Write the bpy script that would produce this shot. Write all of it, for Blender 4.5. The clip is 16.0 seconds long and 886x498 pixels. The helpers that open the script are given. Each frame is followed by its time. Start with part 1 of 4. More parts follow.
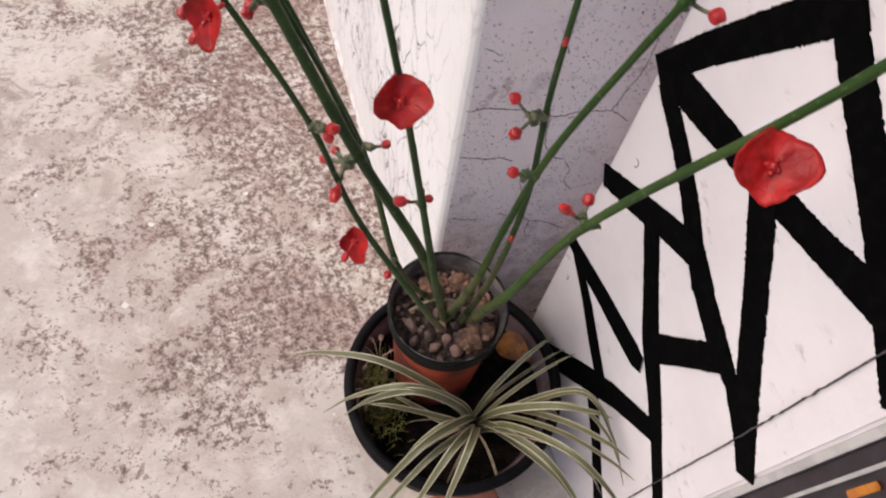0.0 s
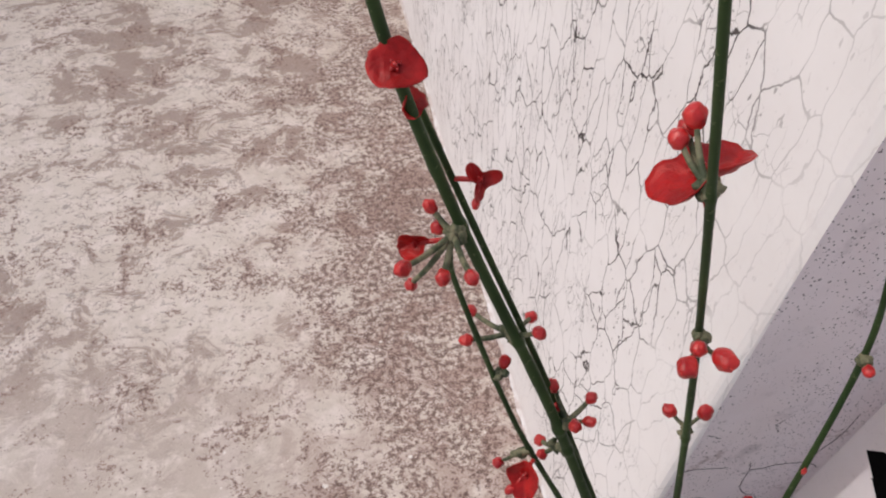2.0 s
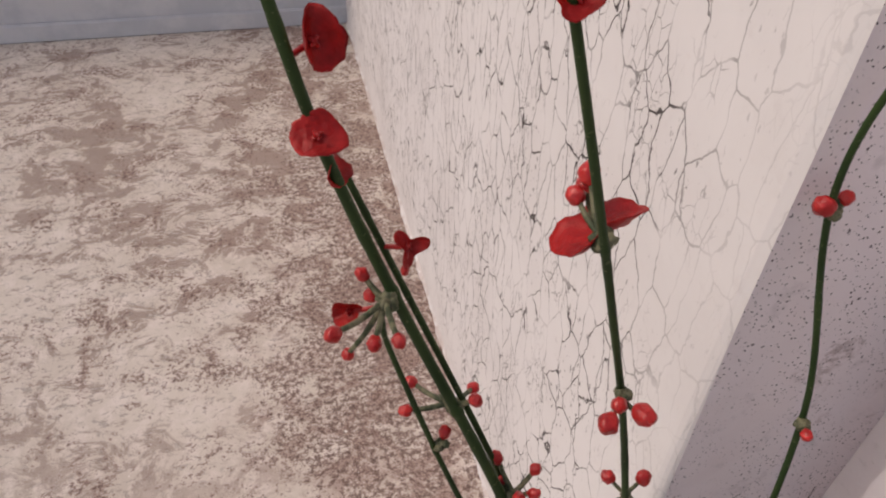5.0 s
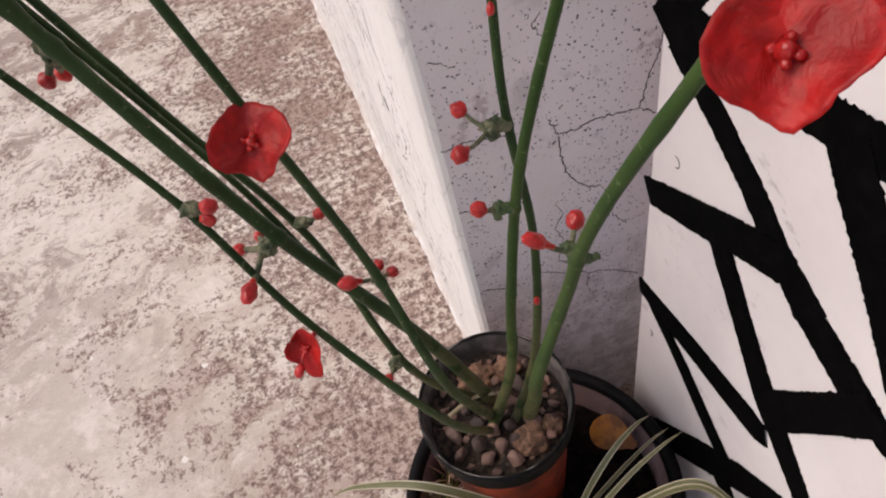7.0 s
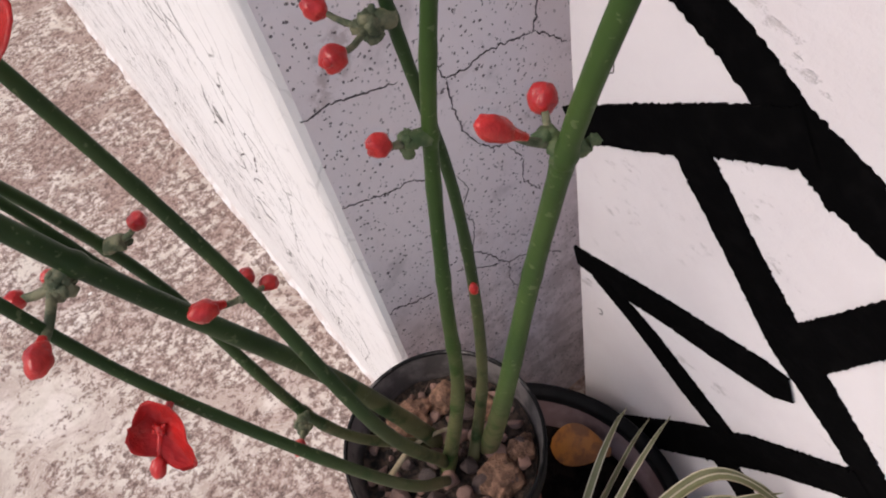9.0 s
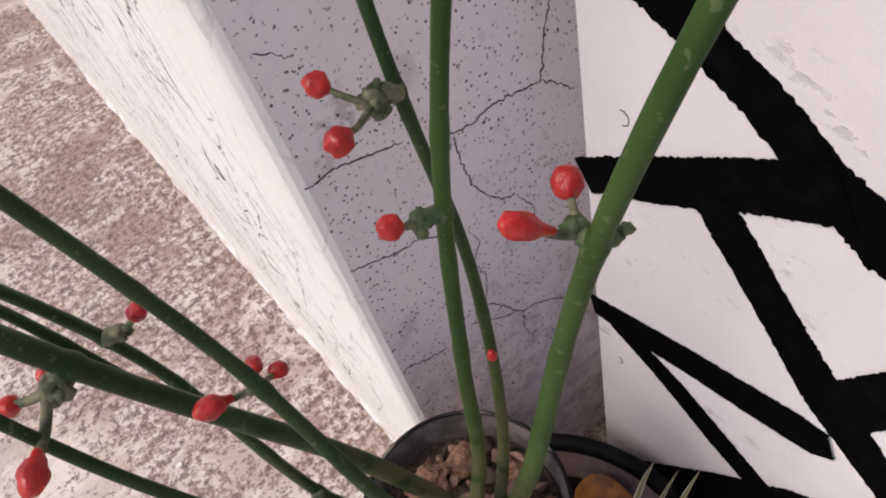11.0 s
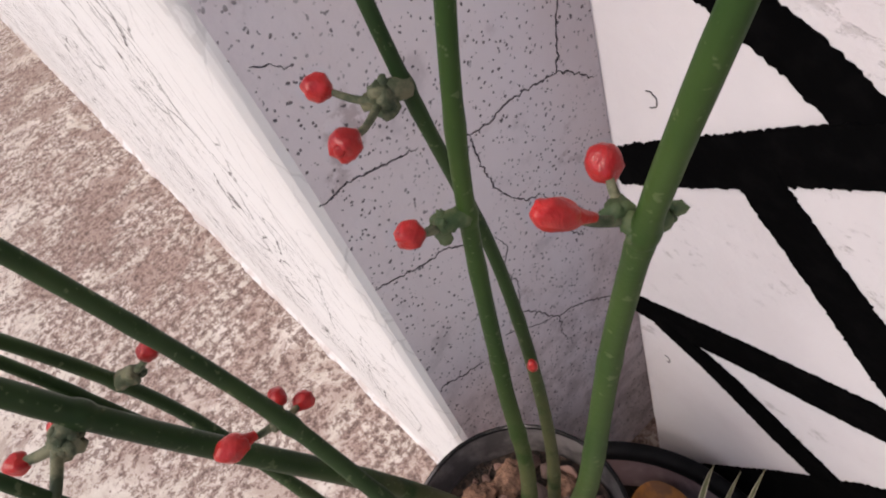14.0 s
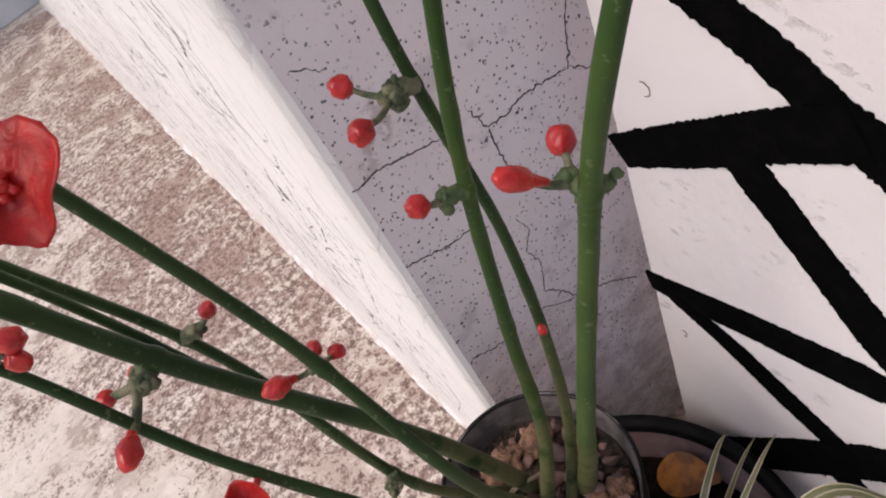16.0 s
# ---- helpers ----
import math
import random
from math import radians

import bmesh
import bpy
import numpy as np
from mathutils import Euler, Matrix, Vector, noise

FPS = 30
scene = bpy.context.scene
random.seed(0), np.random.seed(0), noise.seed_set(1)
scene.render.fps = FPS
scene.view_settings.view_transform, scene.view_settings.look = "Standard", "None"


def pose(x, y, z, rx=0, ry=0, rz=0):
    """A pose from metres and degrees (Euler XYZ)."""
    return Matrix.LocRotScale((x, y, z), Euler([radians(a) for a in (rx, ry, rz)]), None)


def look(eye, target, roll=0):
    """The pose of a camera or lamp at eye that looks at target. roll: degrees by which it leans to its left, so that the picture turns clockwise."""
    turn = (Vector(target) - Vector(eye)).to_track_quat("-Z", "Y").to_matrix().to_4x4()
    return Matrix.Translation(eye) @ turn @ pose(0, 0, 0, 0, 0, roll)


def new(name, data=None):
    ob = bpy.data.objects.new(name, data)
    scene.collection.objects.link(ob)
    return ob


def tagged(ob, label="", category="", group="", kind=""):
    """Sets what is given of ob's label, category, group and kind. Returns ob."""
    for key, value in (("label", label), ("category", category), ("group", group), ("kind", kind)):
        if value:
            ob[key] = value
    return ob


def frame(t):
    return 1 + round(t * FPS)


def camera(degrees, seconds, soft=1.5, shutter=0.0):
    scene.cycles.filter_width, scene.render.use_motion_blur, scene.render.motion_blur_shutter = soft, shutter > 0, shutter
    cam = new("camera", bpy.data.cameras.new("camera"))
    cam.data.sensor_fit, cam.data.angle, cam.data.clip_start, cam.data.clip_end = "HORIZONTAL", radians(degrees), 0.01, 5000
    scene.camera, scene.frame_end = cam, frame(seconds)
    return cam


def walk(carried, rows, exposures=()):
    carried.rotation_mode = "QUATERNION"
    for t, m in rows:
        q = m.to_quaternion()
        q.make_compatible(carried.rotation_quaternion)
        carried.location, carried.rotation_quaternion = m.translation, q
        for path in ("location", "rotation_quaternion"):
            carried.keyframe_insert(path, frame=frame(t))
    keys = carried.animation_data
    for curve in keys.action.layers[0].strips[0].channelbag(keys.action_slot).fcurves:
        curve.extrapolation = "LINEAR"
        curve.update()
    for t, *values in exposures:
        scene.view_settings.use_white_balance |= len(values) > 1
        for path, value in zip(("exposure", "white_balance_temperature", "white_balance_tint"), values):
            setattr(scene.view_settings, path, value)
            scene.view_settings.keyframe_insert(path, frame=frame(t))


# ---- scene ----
cam = camera(62.0, 16.0, soft=2.0, shutter=0.2)
# time, eye, aim, roll
PATH = [
    (0, (-0.261, -0.551, 1.492), (0.157, 0.321, -0.258), 11.3),
    (0.5, (-0.335, -0.521, 1.558), (0.062, 0.481, -0.127), 11.4),
    (1, (-0.4138, -0.4167, 1.6423), (-0.2520, 0.1446, 0.8306), 7.69),
    (1.5, (-0.4389, -0.3645, 1.7108), (-0.2821, 0.2409, 0.9305), 5.27),
    (2, (-0.4403, -0.3590, 1.7449), (-0.2945, 0.2742, 0.9847), 2.50),
    (2.5, (-0.4480, -0.3808, 1.7575), (-0.3387, 0.2696, 1.0058), 0.62),
    (3, (-0.4358, -0.3691, 1.7635), (-0.3275, 0.2866, 1.0163), -0.33),
    (3.2, (-0.4315, -0.3614, 1.7782), (-0.2819, 0.2864, 1.0311), 1.93),
    (5.3, (-0.3978, -0.4083, 1.7216), (-0.1917, 0.3091, 1.0560), 4.05),
    (5.5, (-0.371, -0.441, 1.63), (0.045, 0.91, 0.215), 6.1),
    (6, (-0.288, -0.488, 1.426), (0.096, 0.699, -0.136), 7.9),
    (6.5, (-0.1850, -0.5085, 1.3261), (0.0110, 0.6783, -0.2717), -5.1),
    (7, (-0.085, -0.5, 1.29), (0.048, 0.677, -0.321), -17.2),
    (7.5, (-0.082, -0.494, 1.252), (0.006, 0.635, -0.396), -20.3),
    (8, (-0.099, -0.448, 1.201), (0.134, 0.678, -0.434), -21.1),
    (8.5, (-0.118, -0.417, 1.127), (0.3, 0.718, -0.466), -19.5),
    (9, (-0.107, -0.412, 1.109), (0.394, 0.701, -0.475), -16.3),
    (9.5, (-0.125, -0.397, 1.102), (0.383, 0.741, -0.462), -16.4),
    (10, (-0.109, -0.384, 1.12), (0.419, 0.768, -0.427), -17.5),
    (10.2, (-0.104, -0.388, 1.12), (0.407, 0.767, -0.431), -18.4),
    (12.3, (-0.08, -0.362, 1.084), (0.524, 0.82, -0.411), -19.3),
    (12.5, (-0.084, -0.361, 1.088), (0.501, 0.837, -0.403), -20.9),
    (13, (-0.092, -0.354, 1.081), (0.456, 0.875, -0.399), -22.7),
    (13.5, (-0.096, -0.354, 1.067), (0.421, 0.851, -0.444), -23.0),
    (14, (-0.084, -0.364, 1.082), (0.419, 0.863, -0.416), -25.1),
    (14.5, (-0.09, -0.388, 1.11), (0.403, 0.909, -0.33), -27.0),
    (15, (-0.089, -0.417, 1.136), (0.346, 0.913, -0.293), -28.6),
    (15.5, (-0.085, -0.428, 1.131), (0.325, 0.906, -0.301), -29.8),
    (16, (-0.091, -0.425, 1.112), (0.305, 0.889, -0.343), -30.0),
]
EXPOSURE = [(0.0, -0.27, 6520, 10), (0.5, -0.31, 6500, 10), (1.5, -0.49, 6450, 10), (3.2, -0.66, 6750, 10), (5.3, -0.84, 7100, 15), (6.0, -0.76, 7350, 18), (7.0, -0.37, 6720, 10), (8.5, -0.25, 6450, 10), (12.5, -0.26, 6500, 10), (16.0, -0.25, 6500, 10)]
walk(cam, [(t, look(eye, aim, roll)) for t, eye, aim, roll in PATH], EXPOSURE)

# ---- light: bright open shade, a veiled sun from the yard side ----
world = bpy.data.worlds.new("sky")
scene.world = world
world.use_nodes = True
wn = world.node_tree
sky = wn.nodes.new("ShaderNodeTexSky")
sky.sky_type, sky.sun_disc = "NISHITA", False
sky.sun_elevation, sky.sun_rotation = radians(49), radians(-76)
sky.dust_density = 4.0
wn.links.new(sky.outputs[0], wn.nodes["Background"].inputs[0])
wn.nodes["Background"].inputs[1].default_value = 0.208
sun = new("sun", bpy.data.lights.new("sun", "SUN"))
sun.data.energy, sun.data.angle, sun.data.color = 0.94, radians(28), (1.0, 0.90, 0.84)
sun.matrix_world = look((-3.6, 0.9, 4.2), (0, 0, 0))


# ---- materials ----
class Nodes:
    """A short way to wire one material."""

    def __init__(self, name, rough=0.7):
        self.m = bpy.data.materials.new(name)
        self.m.use_nodes = True
        self.t = self.m.node_tree
        self.b = self.t.nodes["Principled BSDF"]
        self.b.inputs["Roughness"].default_value = rough
        self.co = self.t.nodes.new("ShaderNodeTexCoord").outputs["Object"]

    def put(self, socket, value):
        if isinstance(value, bpy.types.NodeSocket):
            self.t.links.new(value, socket)
        else:
            socket.default_value = value

    def scaled(self, sx, sy, sz, co=None):
        n = self.t.nodes.new("ShaderNodeMapping")
        n.inputs["Scale"].default_value = (sx, sy, sz)
        self.t.links.new(co or self.co, n.inputs["Vector"])
        return n.outputs[0]

    def noise(self, scale, detail=4, rough=0.55, co=None, warp=0.0):
        n = self.t.nodes.new("ShaderNodeTexNoise")
        n.inputs["Scale"].default_value, n.inputs["Detail"].default_value = scale, detail
        n.inputs["Roughness"].default_value, n.inputs["Distortion"].default_value = rough, warp
        self.t.links.new(co or self.co, n.inputs["Vector"])
        return n.outputs["Fac"]

    def voronoi(self, scale, feature="F1", co=None, rnd=1.0):
        n = self.t.nodes.new("ShaderNodeTexVoronoi")
        n.feature = feature
        n.inputs["Scale"].default_value, n.inputs["Randomness"].default_value = scale, rnd
        self.t.links.new(co or self.co, n.inputs["Vector"])
        return n.outputs["Distance"]

    def warp(self, amount, scale, co=None):
        n = self.t.nodes.new("ShaderNodeTexNoise")
        n.inputs["Scale"].default_value, n.inputs["Detail"].default_value = scale, 4
        self.t.links.new(co or self.co, n.inputs["Vector"])
        a = self.t.nodes.new("ShaderNodeVectorMath")
        a.operation = "MULTIPLY_ADD"
        self.t.links.new(n.outputs["Color"], a.inputs[0])
        a.inputs[1].default_value = (amount,) * 3
        self.t.links.new(co or self.co, a.inputs[2])
        return a.outputs[0]

    def math(self, op, a, b=0.0, c=0.0):
        n = self.t.nodes.new("ShaderNodeMath")
        n.operation = op
        for s, v in zip(n.inputs, (a, b, c)):
            self.put(s, v)
        return n.outputs[0]

    def step(self, value, lo, hi, out0=0.0, out1=1.0):
        n = self.t.nodes.new("ShaderNodeMapRange")
        n.interpolation_type = "SMOOTHSTEP"
        for s, v in zip(n.inputs, (value, lo, hi, out0, out1)):
            self.put(s, v)
        return n.outputs[0]

    def axis(self, k):
        n = self.t.nodes.new("ShaderNodeSeparateXYZ")
        self.t.links.new(self.co, n.inputs[0])
        return n.outputs[k]

    def mix(self, fac, a, b):
        n = self.t.nodes.new("ShaderNodeMix")
        n.data_type = "RGBA"
        self.put(n.inputs[0], fac)
        for s, v in ((n.inputs[6], a), (n.inputs[7], b)):
            self.put(s, v if isinstance(v, bpy.types.NodeSocket) else (*v, 1))
        return n.outputs[2]

    def done(self, colour, bump=None, strength=0.3, depth=0.002, rough=None):
        self.put(self.b.inputs["Base Color"], colour if isinstance(colour, bpy.types.NodeSocket) else (*colour, 1))
        if bump is not None:
            n = self.t.nodes.new("ShaderNodeBump")
            n.inputs["Strength"].default_value, n.inputs["Distance"].default_value = strength, depth
            self.t.links.new(bump, n.inputs["Height"])
            self.t.links.new(n.outputs[0], self.b.inputs["Normal"])
        if rough is not None:
            self.put(self.b.inputs["Roughness"], rough)
        return self.m

    def piece(self):
        return self.t.nodes.new("ShaderNodeObjectInfo").outputs["Random"]


def concrete_floor():
    g = Nodes("worn_concrete", 0.88)
    big = g.noise(1.5, 5, 0.6, warp=0.5)
    mid = g.noise(6.0, 6, 0.65, warp=1.0)
    fine = g.noise(62.0, 5, 0.72)
    tiny = g.noise(240.0, 2, 0.6)
    x, y = g.axis(0), g.axis(1)
    edge = g.math("MULTIPLY", g.math("SUBTRACT", g.noise(4.5, 6, 0.68), 0.5), 1.25)
    band = g.step(g.math("ADD", x, edge), -0.92, -0.16)
    band = g.math("MULTIPLY", band, g.step(g.math("ADD", y, edge), -0.36, 0.0))
    band = g.math("MULTIPLY", band, g.step(y, 2.6, 0.9, 0.45, 1.0))
    far = g.step(g.math("ADD", y, edge), 0.35, 1.1)
    worn = g.math("ADD", g.math("MULTIPLY_ADD", far, 0.05, g.math("MULTIPLY", band, 0.20)), g.math("MULTIPLY", g.math("SUBTRACT", mid, 0.5), 1.05))
    worn = g.math("MINIMUM", worn, 0.19)
    grain = g.math("ADD", g.math("MULTIPLY_ADD", g.math("SUBTRACT", g.noise(170.0, 3, 0.6), 0.5), 0.40, fine), worn)
    core = g.step(grain, 0.70, 0.80)
    speck = g.step(g.math("ADD", g.math("MULTIPLY_ADD", g.math("SUBTRACT", g.noise(170.0, 3, 0.6), 0.5), 0.40, fine), worn), 0.63, 0.68)
    blot = g.noise(7.5, 9, 0.78, g.scaled(1.0, 1.25, 1.0), 0.7)
    smear = g.step(g.math("ADD", blot, g.math("MULTIPLY", g.math("SUBTRACT", big, 0.5), 0.6)), 0.495, 0.565)
    base = g.mix(g.step(big, 0.35, 0.68), (0.65, 0.59, 0.525), (0.55, 0.485, 0.425))
    pale = g.step(g.noise(11.0, 8, 0.75), 0.47, 0.60)
    base = g.mix(g.math("MULTIPLY", pale, 0.75), base, (0.72, 0.65, 0.60))
    base = g.mix(g.math("MULTIPLY", smear, g.math("MULTIPLY_ADD", far, 0.62, 0.18)), base, (0.30, 0.225, 0.19))
    streak = g.math("MULTIPLY", g.step(g.noise(24.0, 6, 0.75, g.scaled(1.0, 1.6, 1.0), 1.2), 0.555, 0.61), g.math("MULTIPLY_ADD", far, 0.85, 0.13))
    base = g.mix(g.math("MULTIPLY", streak, 0.7), base, (0.27, 0.225, 0.205))
    base = g.mix(g.math("MULTIPLY", g.math("MULTIPLY", band, g.step(blot, 0.42, 0.56)), 0.6), base, (0.34, 0.225, 0.19))
    base = g.mix(g.math("MULTIPLY", speck, 0.80), base, g.mix(g.step(mid, 0.35, 0.65), (0.175, 0.108, 0.09), (0.29, 0.195, 0.165)))
    base = g.mix(g.math("MULTIPLY", core, 0.75), base, (0.085, 0.052, 0.044))
    base = g.mix(g.math("MULTIPLY", g.step(tiny, 0.58, 0.7), 0.4), base, (0.74, 0.66, 0.62))
    return g.done(base, g.math("SUBTRACT", g.math("MULTIPLY", tiny, 0.5), speck), 0.3, 0.0012)


def limewash(name, crackle):
    """White lime paint; crackle: how far it has crazed into tall cells."""
    g = Nodes(name, 0.85)
    co = g.warp(0.030, 19.0)
    edge = g.voronoi(1.0, "DISTANCE_TO_EDGE", g.scaled(22.0, 22.0, 9.5, co))
    edge2 = g.voronoi(1.0, "DISTANCE_TO_EDGE", g.scaled(62.0, 62.0, 26.0, g.warp(0.016, 34.0)))
    where = g.noise(6.0, 4, 0.65)
    lines = g.math("MULTIPLY", g.step(edge, 0.021, 0.008), g.step(where, 0.38, 0.52, 0.2, 1.0))
    small = g.math("MULTIPLY", g.step(edge2, 0.030, 0.010), g.step(g.noise(9.0, 4), 0.52, 0.64))
    pits = g.math("MULTIPLY", g.step(g.noise(130.0, 2, 0.6, g.scaled(1, 1, 0.45)), 0.64, 0.69), g.step(g.noise(6.0, 3), 0.46, 0.6))
    dark = g.math("MAXIMUM", g.math("MAXIMUM", lines, g.math("MULTIPLY", small, 0.7)), g.math("MULTIPLY", pits, 0.9))
    dark = g.math("MULTIPLY", dark, g.step(g.axis(1), 0.02, 0.24, crackle * 0.15, crackle))
    dark = g.math("MULTIPLY", dark, g.step(g.math("ADD", g.axis(2), g.math("MULTIPLY", where, 0.2)), 0.16, 0.30, 0.12, 1.0))
    paint = g.mix(g.step(g.noise(3.0, 5, 0.6), 0.35, 0.7), (0.785, 0.765, 0.768), (0.73, 0.705, 0.705))
    paint = g.mix(g.math("MULTIPLY", g.step(g.noise(40.0, 4, 0.7), 0.55, 0.75), 0.25), paint, (0.64, 0.60, 0.60))
    foot_dirt = g.math("MULTIPLY", g.step(g.axis(2), 0.035, 0.0), g.step(g.noise(30.0, 4), 0.4, 0.6))
    paint = g.mix(g.math("MULTIPLY", foot_dirt, 0.55), paint, (0.44, 0.33, 0.29))
    return g.done(g.mix(dark, paint, (0.055, 0.045, 0.044)), g.math("SUBTRACT", g.math("MULTIPLY", g.noise(60.0, 4), 0.4), dark), 0.4, 0.0018)


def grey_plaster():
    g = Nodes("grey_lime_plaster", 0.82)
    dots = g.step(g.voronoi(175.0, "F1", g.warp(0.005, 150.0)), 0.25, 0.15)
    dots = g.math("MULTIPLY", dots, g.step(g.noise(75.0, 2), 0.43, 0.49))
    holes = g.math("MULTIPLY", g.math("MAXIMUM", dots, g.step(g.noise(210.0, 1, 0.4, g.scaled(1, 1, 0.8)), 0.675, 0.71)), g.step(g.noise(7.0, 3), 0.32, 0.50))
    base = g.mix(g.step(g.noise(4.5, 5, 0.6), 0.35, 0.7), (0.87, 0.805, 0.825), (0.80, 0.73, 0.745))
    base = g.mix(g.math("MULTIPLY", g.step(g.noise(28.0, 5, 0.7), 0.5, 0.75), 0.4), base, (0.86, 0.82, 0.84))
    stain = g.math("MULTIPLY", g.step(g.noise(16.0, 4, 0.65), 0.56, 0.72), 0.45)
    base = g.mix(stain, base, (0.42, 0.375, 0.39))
    # soft corner shade painted into the low part's colour, broken up with grime
    shade_grime = g.math("MULTIPLY", g.step(g.math("MULTIPLY_ADD", g.noise(9.0, 5, 0.7), -0.35, g.axis(2)), 0.36, 0.18), g.step(g.noise(26.0, 5, 0.7), 0.40, 0.62))
    base = g.mix(g.math("MULTIPLY", shade_grime, 0.45), base, (0.26, 0.205, 0.20))
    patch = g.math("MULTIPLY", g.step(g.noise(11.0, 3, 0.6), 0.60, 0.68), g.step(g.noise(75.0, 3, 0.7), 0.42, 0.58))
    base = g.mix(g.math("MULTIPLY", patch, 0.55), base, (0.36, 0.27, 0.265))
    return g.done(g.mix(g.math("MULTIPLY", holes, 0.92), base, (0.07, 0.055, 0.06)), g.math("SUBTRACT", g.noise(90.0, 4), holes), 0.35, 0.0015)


def mural_white():
    g = Nodes("white_mural_paint", 0.6)
    base = g.mix(g.step(g.noise(6.0, 5, 0.6), 0.35, 0.7), (0.785, 0.74, 0.76), (0.72, 0.67, 0.69))
    scuff = g.math("MULTIPLY", g.step(g.noise(35.0, 5, 0.7, g.scaled(1, 1, 2.2)), 0.58, 0.68), g.step(g.noise(5.0, 3), 0.48, 0.60))
    return g.done(g.mix(g.math("MULTIPLY", scuff, 0.7), base, (0.50, 0.46, 0.46)), g.math("ADD", g.noise(45.0, 5, 0.65), g.math("MULTIPLY", scuff, -0.6)), 0.5, 0.003)


def mottled(name, a, b, scale, rough=0.6, bump=0.2, lo=0.4, hi=0.62, depth=0.001, spec=0.5):
    g = Nodes(name, rough)
    g.b.inputs["Specular IOR Level"].default_value = spec
    n = g.noise(scale, 5, 0.6)
    return g.done(g.mix(g.step(n, lo, hi), a, b), g.noise(scale * 4, 3), bump, depth)


def stem_green(name, a, b):
    g = Nodes(name, 0.5)
    g.b.inputs["Specular IOR Level"].default_value = 0.2
    base = g.mix(g.step(g.noise(14.0, 3, 0.5), 0.35, 0.65), a, b)
    low = g.math("MULTIPLY", g.step(g.axis(2), 0.28, 0.0), g.step(g.noise(45.0, 4), 0.32, 0.54))
    base = g.mix(g.math("MULTIPLY", low, 0.8), base, (0.17, 0.15, 0.075))
    base = g.mix(g.math("MULTIPLY", g.step(g.noise(220.0, 2), 0.63, 0.70), 0.35), base, (0.17, 0.20, 0.10))
    return g.done(base, g.noise(160.0, 3), 0.25, 0.0008)


def petal_red(name, a, b):
    g = Nodes(name, 0.45)
    g.b.inputs["Specular IOR Level"].default_value = 0.3
    g.b.inputs["Subsurface Weight"].default_value = 0.15
    g.b.inputs["Subsurface Radius"].default_value = (0.004, 0.001, 0.001)
    n = g.noise(70.0, 4, 0.6)
    return g.done(g.mix(g.step(n, 0.35, 0.68), a, b), g.math("MULTIPLY_ADD", g.noise(55.0, 4, 0.6, None, 0.8), 3.0, g.noise(160.0, 3)), 0.45, 0.0016)


def stripe_black():
    g = Nodes("black_mural_paint", 0.8)
    g.b.inputs["Specular IOR Level"].default_value = 0.04
    return g.done(g.mix(g.step(g.noise(60.0, 4, 0.6), 0.45, 0.7), (0.0010, 0.0010, 0.0012), (0.0030, 0.0028, 0.0030)), g.noise(160.0, 3), 0.35, 0.001)


def stone():
    g = Nodes("gravel_stone", 0.8)
    base = g.mix(g.piece(), (0.060, 0.043, 0.040), (0.34, 0.195, 0.155))
    base = g.mix(g.math("MULTIPLY", g.step(g.noise(90.0, 4, 0.65), 0.50, 0.72), 0.5), base, (0.42, 0.32, 0.28))
    return g.done(base, g.noise(180.0, 4), 0.5, 0.001)


def blade():
    """Striped leaf: cream margins, green middle, across the leaf's own width (u)."""
    g = Nodes("variegated_blade", 0.5)
    uv = g.t.nodes.new("ShaderNodeTexCoord").outputs["UV"]
    s = g.t.nodes.new("ShaderNodeSeparateXYZ")
    g.t.links.new(uv, s.inputs[0])
    side = g.math("ABSOLUTE", g.math("SUBTRACT", s.outputs[0], 0.5))
    base = g.mix(g.noise(60.0, 3), (0.085, 0.090, 0.036), (0.165, 0.160, 0.075))
    cream = g.mix(g.noise(40.0, 3), (0.40, 0.355, 0.25), (0.56, 0.51, 0.40))
    base = g.mix(g.step(side, 0.31, 0.39), base, cream)
    base = g.mix(g.step(side, 0.46, 0.5), base, (0.20, 0.14, 0.08))
    return g.done(base, s.outputs[0], 0.1, 0.001)


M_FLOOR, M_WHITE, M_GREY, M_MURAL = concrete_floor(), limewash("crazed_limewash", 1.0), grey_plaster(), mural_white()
M_BLACK, M_STONE, M_BLADE = stripe_black(), stone(), blade()
M_STEM = stem_green("dark_green_stem_skin", (0.017, 0.038, 0.010), (0.030, 0.058, 0.016))
M_FRESH = stem_green("fresh_green_stem_skin", (0.023, 0.055, 0.010), (0.041, 0.078, 0.016))
M_RED = petal_red("waxy_red_petal", (0.26, 0.005, 0.005), (0.44, 0.010, 0.009))
M_BUD = petal_red("red_bud_skin", (0.34, 0.008, 0.009), (0.55, 0.026, 0.024))
M_BUD.node_tree.nodes["Principled BSDF"].inputs["Roughness"].default_value = 0.3
M_BUD.node_tree.nodes["Principled BSDF"].inputs["Specular IOR Level"].default_value = 0.5
M_NODE = mottled("grey_green_scar", (0.042, 0.058, 0.026), (0.17, 0.165, 0.095), 90.0, 0.7, 0.5)
M_KNOT = mottled("green_knot", (0.042, 0.078, 0.024), (0.10, 0.125, 0.05), 90.0, 0.65, 0.5)
M_CRACK = mottled("crack_shadow", (0.045, 0.035, 0.038), (0.12, 0.10, 0.105), 120.0, 0.9)
M_PLASTIC = mottled("black_pot_plastic", (0.0030, 0.0030, 0.0036), (0.007, 0.0065, 0.0075), 25.0, 0.6, 0.1, spec=0.12)
M_INNER = mottled("mauve_dusty_plastic", (0.17, 0.11, 0.11), (0.28, 0.20, 0.21), 12.0, 0.7, 0.1, spec=0.2)
